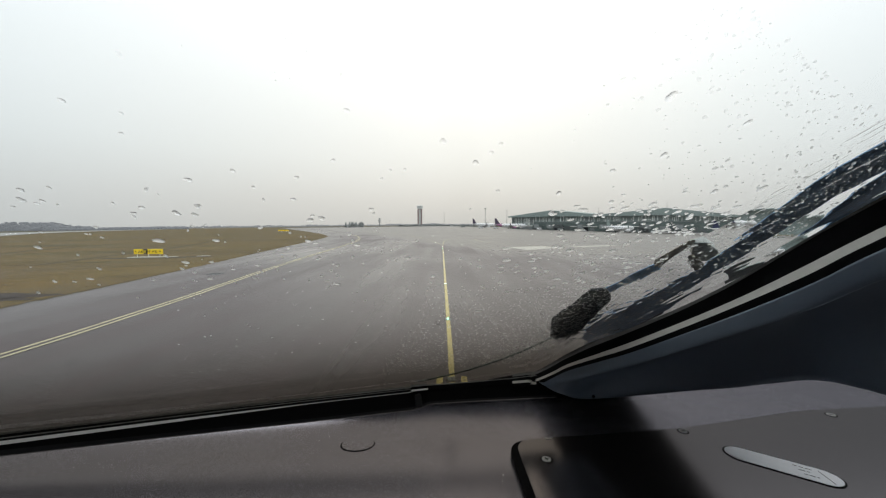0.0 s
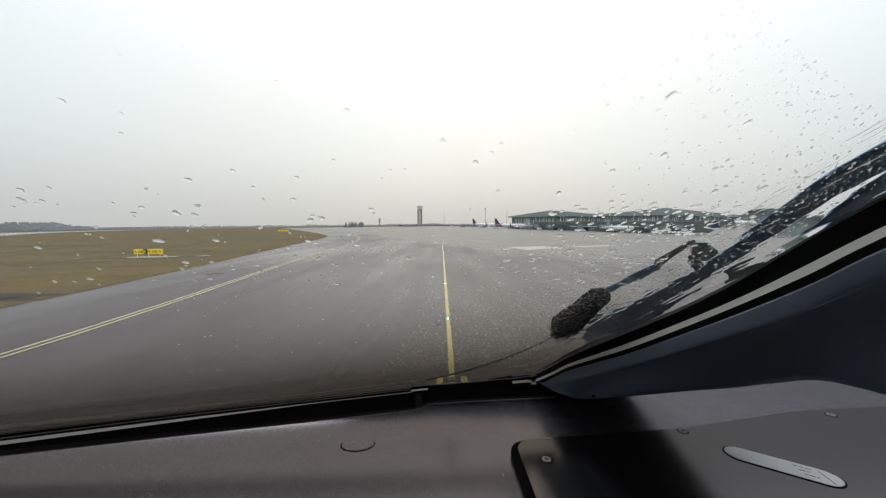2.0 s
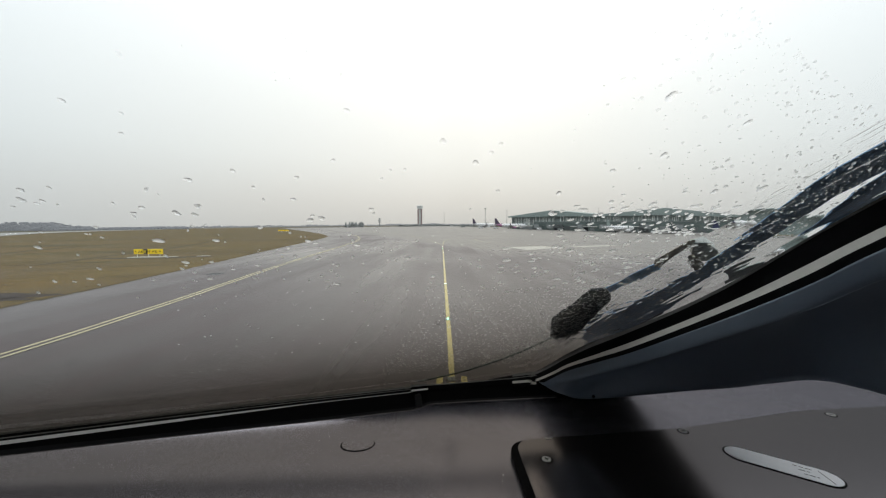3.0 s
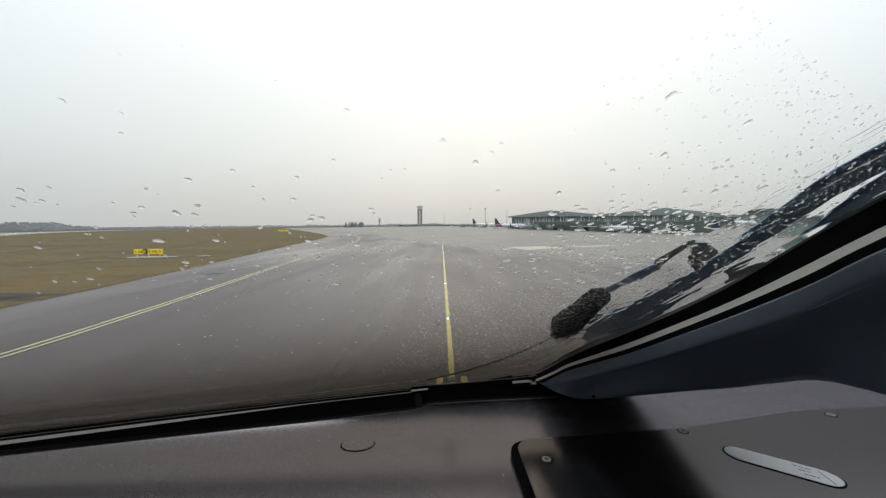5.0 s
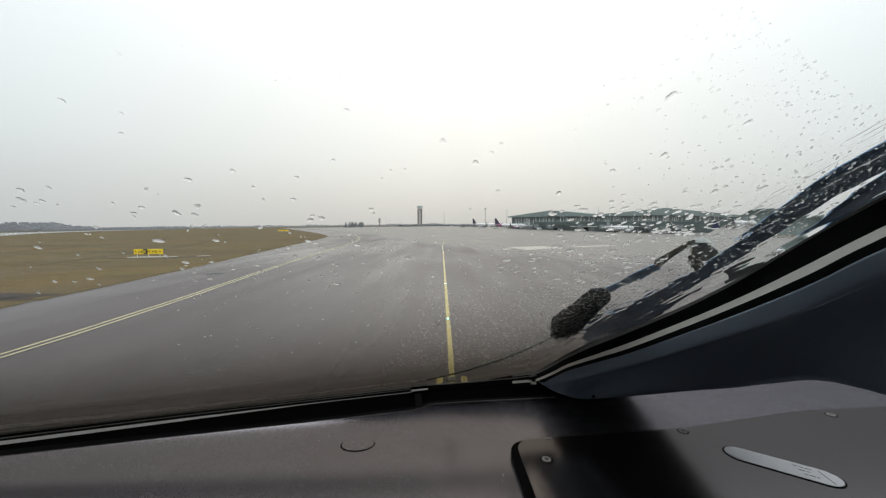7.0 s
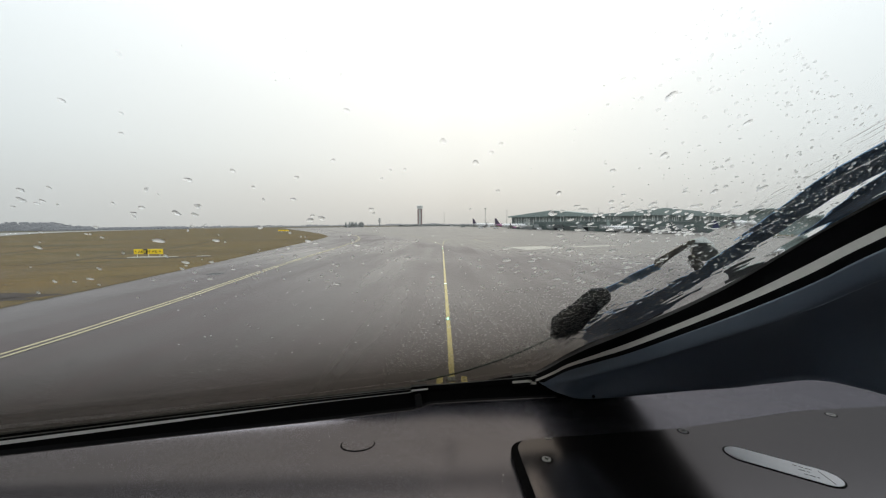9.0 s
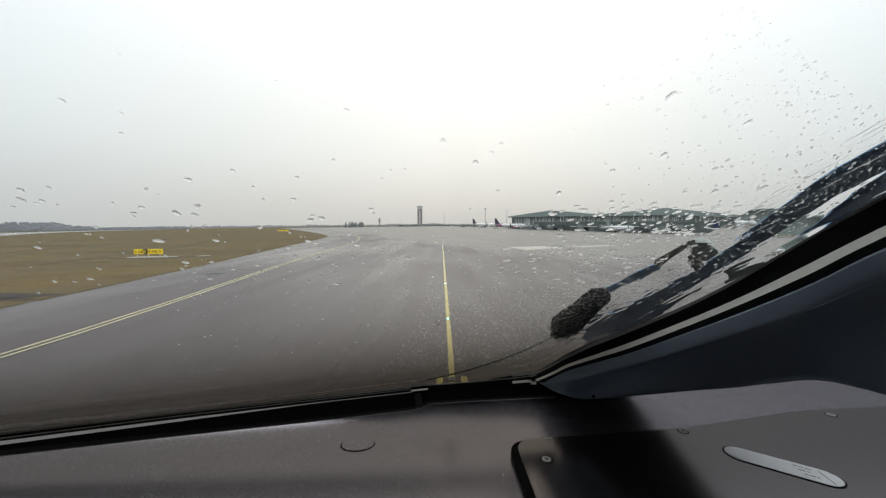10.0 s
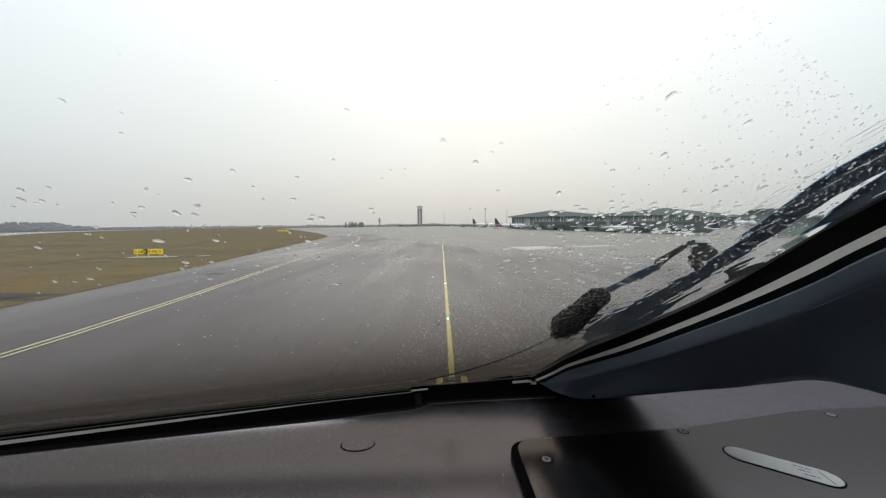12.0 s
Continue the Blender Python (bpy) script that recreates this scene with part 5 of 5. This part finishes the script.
def blot(cx, cy, rx, ry, seed, turn=0.0):
    q = random.Random(seed)
    out = []
    for k in range(26):
        a = k * math.tau / 26
        rr = 1 + 0.22 * math.sin(3 * a + seed) + q.uniform(-0.15, 0.15)
        u, v = rx * rr * math.cos(a), ry * rr * math.sin(a)
        out.append((cx + u * math.cos(turn) - v * math.sin(turn), cy + u * math.sin(turn) + v * math.cos(turn)))
    return out


for cx, cy, rx, ry, sd in ((-24.2, 18.2, 2.6, 1.0, 1), (-22.6, 17.4, 1.0, 0.5, 2), (-35.8, 40.6, 5.2, 0.8, 3), (-30.5, 41.6, 2.2, 0.6, 5), (-28.5, -42, 3.4, 2.0, 4)):
    thing("mud_patch", "dark bare wet mud in the winter grass", "mud", kind="structure", bm=sheet(blot(cx, cy, rx, ry, sd), 0.022), material=M_MUD)
for x, y, w, d in ((-30.0, 42.3, 1.4, 0.5), (-33.6, 41.9, 1.1, 0.45), (-26.0, -40.0, 1.6, 0.5), (-28.2, -35.4, 1.0, 0.5)):
    thing("cover_slab", "flat pale concrete cover slab in the mud", "cover slab", group="cover slabs", m=pose(x, y, gz(x) + 0.018, 0, 0, 12), bm=boxm(-w / 2, w / 2, -d / 2, d / 2, 0, 0.035, bevel=0.01), material=M_CONC)
thing("mud_track", "dark bare drainage line across the winter grass", "mud", kind="structure", bm=stripe([(p.x, p.y) for p in glide([(-41, 34), (-44, 46), (-46.8, 57.4), (-53.4, 73.6), (-65, 102.4), (-74, 131)], 6)], 1.1, 0.020), material=M_DULL)
thing("mud_track", "dark bare drainage line across the winter grass", "mud", kind="structure", bm=stripe([(p.x, p.y) for p in glide([(-66, 50), (-72, 63), (-80, 90), (-96, 120)], 6)], 1.6, 0.020), material=M_DULL)


def drain(x, y):
    d = thing("drain_grate", "dark iron drain grate in the asphalt shoulder", "drain grate", group="drain grates", m=pose(x, y, gz(x), 0, 0, 3))
    part("frame", boxm(-0.55, 0.55, -0.5, 0.5, 0.0, 0.010), M_DARKST, d)
    for k in range(8):
        part("bar", boxm(-0.5 + 0.13 * k, -0.44 + 0.13 * k, -0.45, 0.45, 0.010, 0.016), M_SIGNBK, d)
drain(-17.7, 26.2)
drain(-15.2, -50)
drain(-16.2, -12)

# ---- lights ----
M_GREENL = mat("green_lens", (0.2, 0.6, 0.4), 0.3, emit=((0.25, 1.0, 0.65), 7.0))
M_WHITEL = mat("white_lens", (0.8, 0.8, 0.75), 0.3, emit=((1.0, 0.97, 0.90), 30.0))
M_CENTREL = mat("pale_centre_lens", (0.75, 0.8, 0.75), 0.3, emit=((0.85, 1.0, 0.92), 7.0))
M_AMBERL = mat("amber_lens", (0.8, 0.6, 0.2), 0.3, emit=((1.0, 0.8, 0.25), 6.0))
M_BLUEL = mat("blue_lens", (0.35, 0.42, 0.55), 0.3, emit=((0.2, 0.35, 1.0), 0.04))


def inset_light(x, y, lens, r=0.040):
    a = thing("centreline_light", "small lit inset light in the taxiway centre line", "taxiway light", group="centre line lights", m=pose(x, y, gz(x) + 0.012))
    part("ring", tube(bmesh.new(), (0, 0, 0), (0, 0, 0.014), 0.15, 0.13, 14), M_STEEL, a)
    part("lens", tube(bmesh.new(), (0, 0, 0.014), (0, 0, 0.045), r, 0.6 * r, 10), lens, a, "glowing lens")


for y, lens in ((13.3, M_GREENL), (21.3, M_CENTREL), (29.6, M_CENTREL), (37.5, M_CENTREL), (45, M_CENTREL), (51.5, M_GREENL), (57.5, M_CENTREL), (5.5, M_GREENL), (-9.5, M_CENTREL), (-17, M_CENTREL), (-32, M_GREENL), (-62, M_AMBERL)):
    inset_light(centre_x(y), y, lens)
run = 0.0
for p, q in zip(left_turn, left_turn[1:]):
    run += (q - p).length
    if run > (9 if q.y < 90 else 20):
        inset_light(q.x, q.y, M_CENTREL if q.y < 100 else M_WHITEL, 0.06 if q.y < 140 else 0.09)
        run = 0.0


def edge_light(x, y):
    a = thing("edge_light", "small blue taxiway edge light on a yellow stake", "edge light", group="taxiway edge lights", m=pose(x, y, gz(x)))
    part("plate", boxm(-0.16, 0.16, -0.14, 0.14, 0, 0.02), M_CONC, a, "pale base plate")
    part("stem", tube(bmesh.new(), (0, 0, 0.02), (0, 0, 0.26), 0.035, 0.03, 8), M_OLDYEL, a)
    part("lens", tube(bmesh.new(), (0, 0, 0.26), (0, 0, 0.36), 0.05, 0.04, 10), M_BLUEL, a, "blue glass lens")
for x, y in ((-18.8, 39.4), (-18.2, -36.6), (-16.6, -14), (-26.5, 96)):
    edge_light(x, y)


def runway_light(x, y):
    a = thing("runway_light", "small white runway edge light", "runway light", group="runway edge lights", m=pose(x, y, gz(x) + 0.02))
    part("stem", tube(bmesh.new(), (0, 0, 0), (0, 0, 0.25), 0.04, 0.04, 6), M_STEEL, a)
    part("lens", tube(bmesh.new(), (0, 0, 0.25), (0, 0, 0.38), 0.06, 0.045, 8), M_WHITEL, a, "glowing lens")
for k in range(0, len(strip_in) - 2, 1):
    q = offset([(p.x, p.y) for p in runway_side], -10.0)[k]
    runway_light(*q)


# ---- apron vehicles ----
def van(x, y, turn, paint, label, L=5.2, H=2.3):
    a = thing("service_van", label, "van", group="apron vehicles", m=pose(x, y, gz(x), 0, 0, turn))
    bm = bmesh.new()
    prof = [(-L / 2, 0.45), (L / 2, 0.45), (L / 2, 1.1), (L / 2 - 1.0, 1.3), (L / 2 - 1.6, H), (-L / 2, H)]
    lo = [bm.verts.new((u, -0.95, v)) for u, v in prof]
    hi = [bm.verts.new((u, 0.95, v)) for u, v in prof]
    bm.faces.new(lo), bm.faces.new(hi[::-1])
    for k in range(6):
        bm.faces.new((lo[k], hi[k], hi[(k + 1) % 6], lo[(k + 1) % 6]))
    bmesh.ops.recalc_face_normals(bm, faces=bm.faces)
    part("body", bm, paint, a)
    for s in (-1, 1):
        part("side_window", boxm(L / 2 - 2.6, L / 2 - 1.75, 0.93 * s - 0.03, 0.93 * s + 0.03, 1.35, 2.0), M_DARKGL, a)
        for u in (-L / 2 + 1.0, L / 2 - 1.0):
            part("wheel", tube(bmesh.new(), (u, 0.8 * s - 0.12, 0.36), (u, 0.8 * s + 0.12, 0.36), 0.36, 0.36, 14), M_TYRE, a)
for x, y, tn, paint, lb in ((39, 352, 10, M_WPAINT, "white service van on the apron"), (58, 372, 20, M_WPAINT, "white service van on the apron"), (25, 420, 0, M_STEEL, "grey service van on the apron"), (12, 470, 5, M_WPAINT, "white service van on the apron"),
                            (96, 338, -20, M_WPAINT, "white service van on the apron"), (112, 322, -30, M_STEEL, "grey service van on the apron"), (128, 310, -30, M_WPAINT, "white service van on the apron"), (176, 282, -30, M_WPAINT, "white service van on the apron")):
    van(x, y, tn, paint, lb)


# ---- grass tufts near the taxiway ----
blades = random.Random(21)
verts, faces = [], []
for i in range(34000):
    v = blades.random() ** 1.6
    y = -8 + 100 * v
    edge_x = -glide_value(((-10, 19.6), (5, 20.3), (16, 20.7), (27, 22.2), (37, 23.9), (58, 27.9), (87, 32.6), (108, 37.3)), y)
    x = edge_x - 0.1 - 48 * blades.random() ** 1.8
    if x < -95 - 0.4 * y:
        continue
    h, w, a = blades.uniform(0.004, 0.016), blades.uniform(0.04, 0.12), blades.uniform(0, math.tau)
    dx, dy = math.cos(a) * w, math.sin(a) * w
    z = gz(x) + 0.012
    k = len(verts)
    verts += [(x - dx, y - dy, z), (x + dx, y + dy, z), (x + dx * 0.4 + blades.uniform(-0.04, 0.04), y + dy * 0.4, z + h), (x - dx * 0.6, y - dy * 0.5 + 0.03, z + h * blades.uniform(0.5, 1.0))]
    faces.append((k, k + 1, k + 2, k + 3))
me = bpy.data.meshes.new("grass_tufts")
me.from_pydata(verts, [], faces)
me.materials.append(M_TUFT)
tagged(new("grass_tufts", me), "short tufts of olive and straw-coloured winter grass", "grass", kind="stuff")
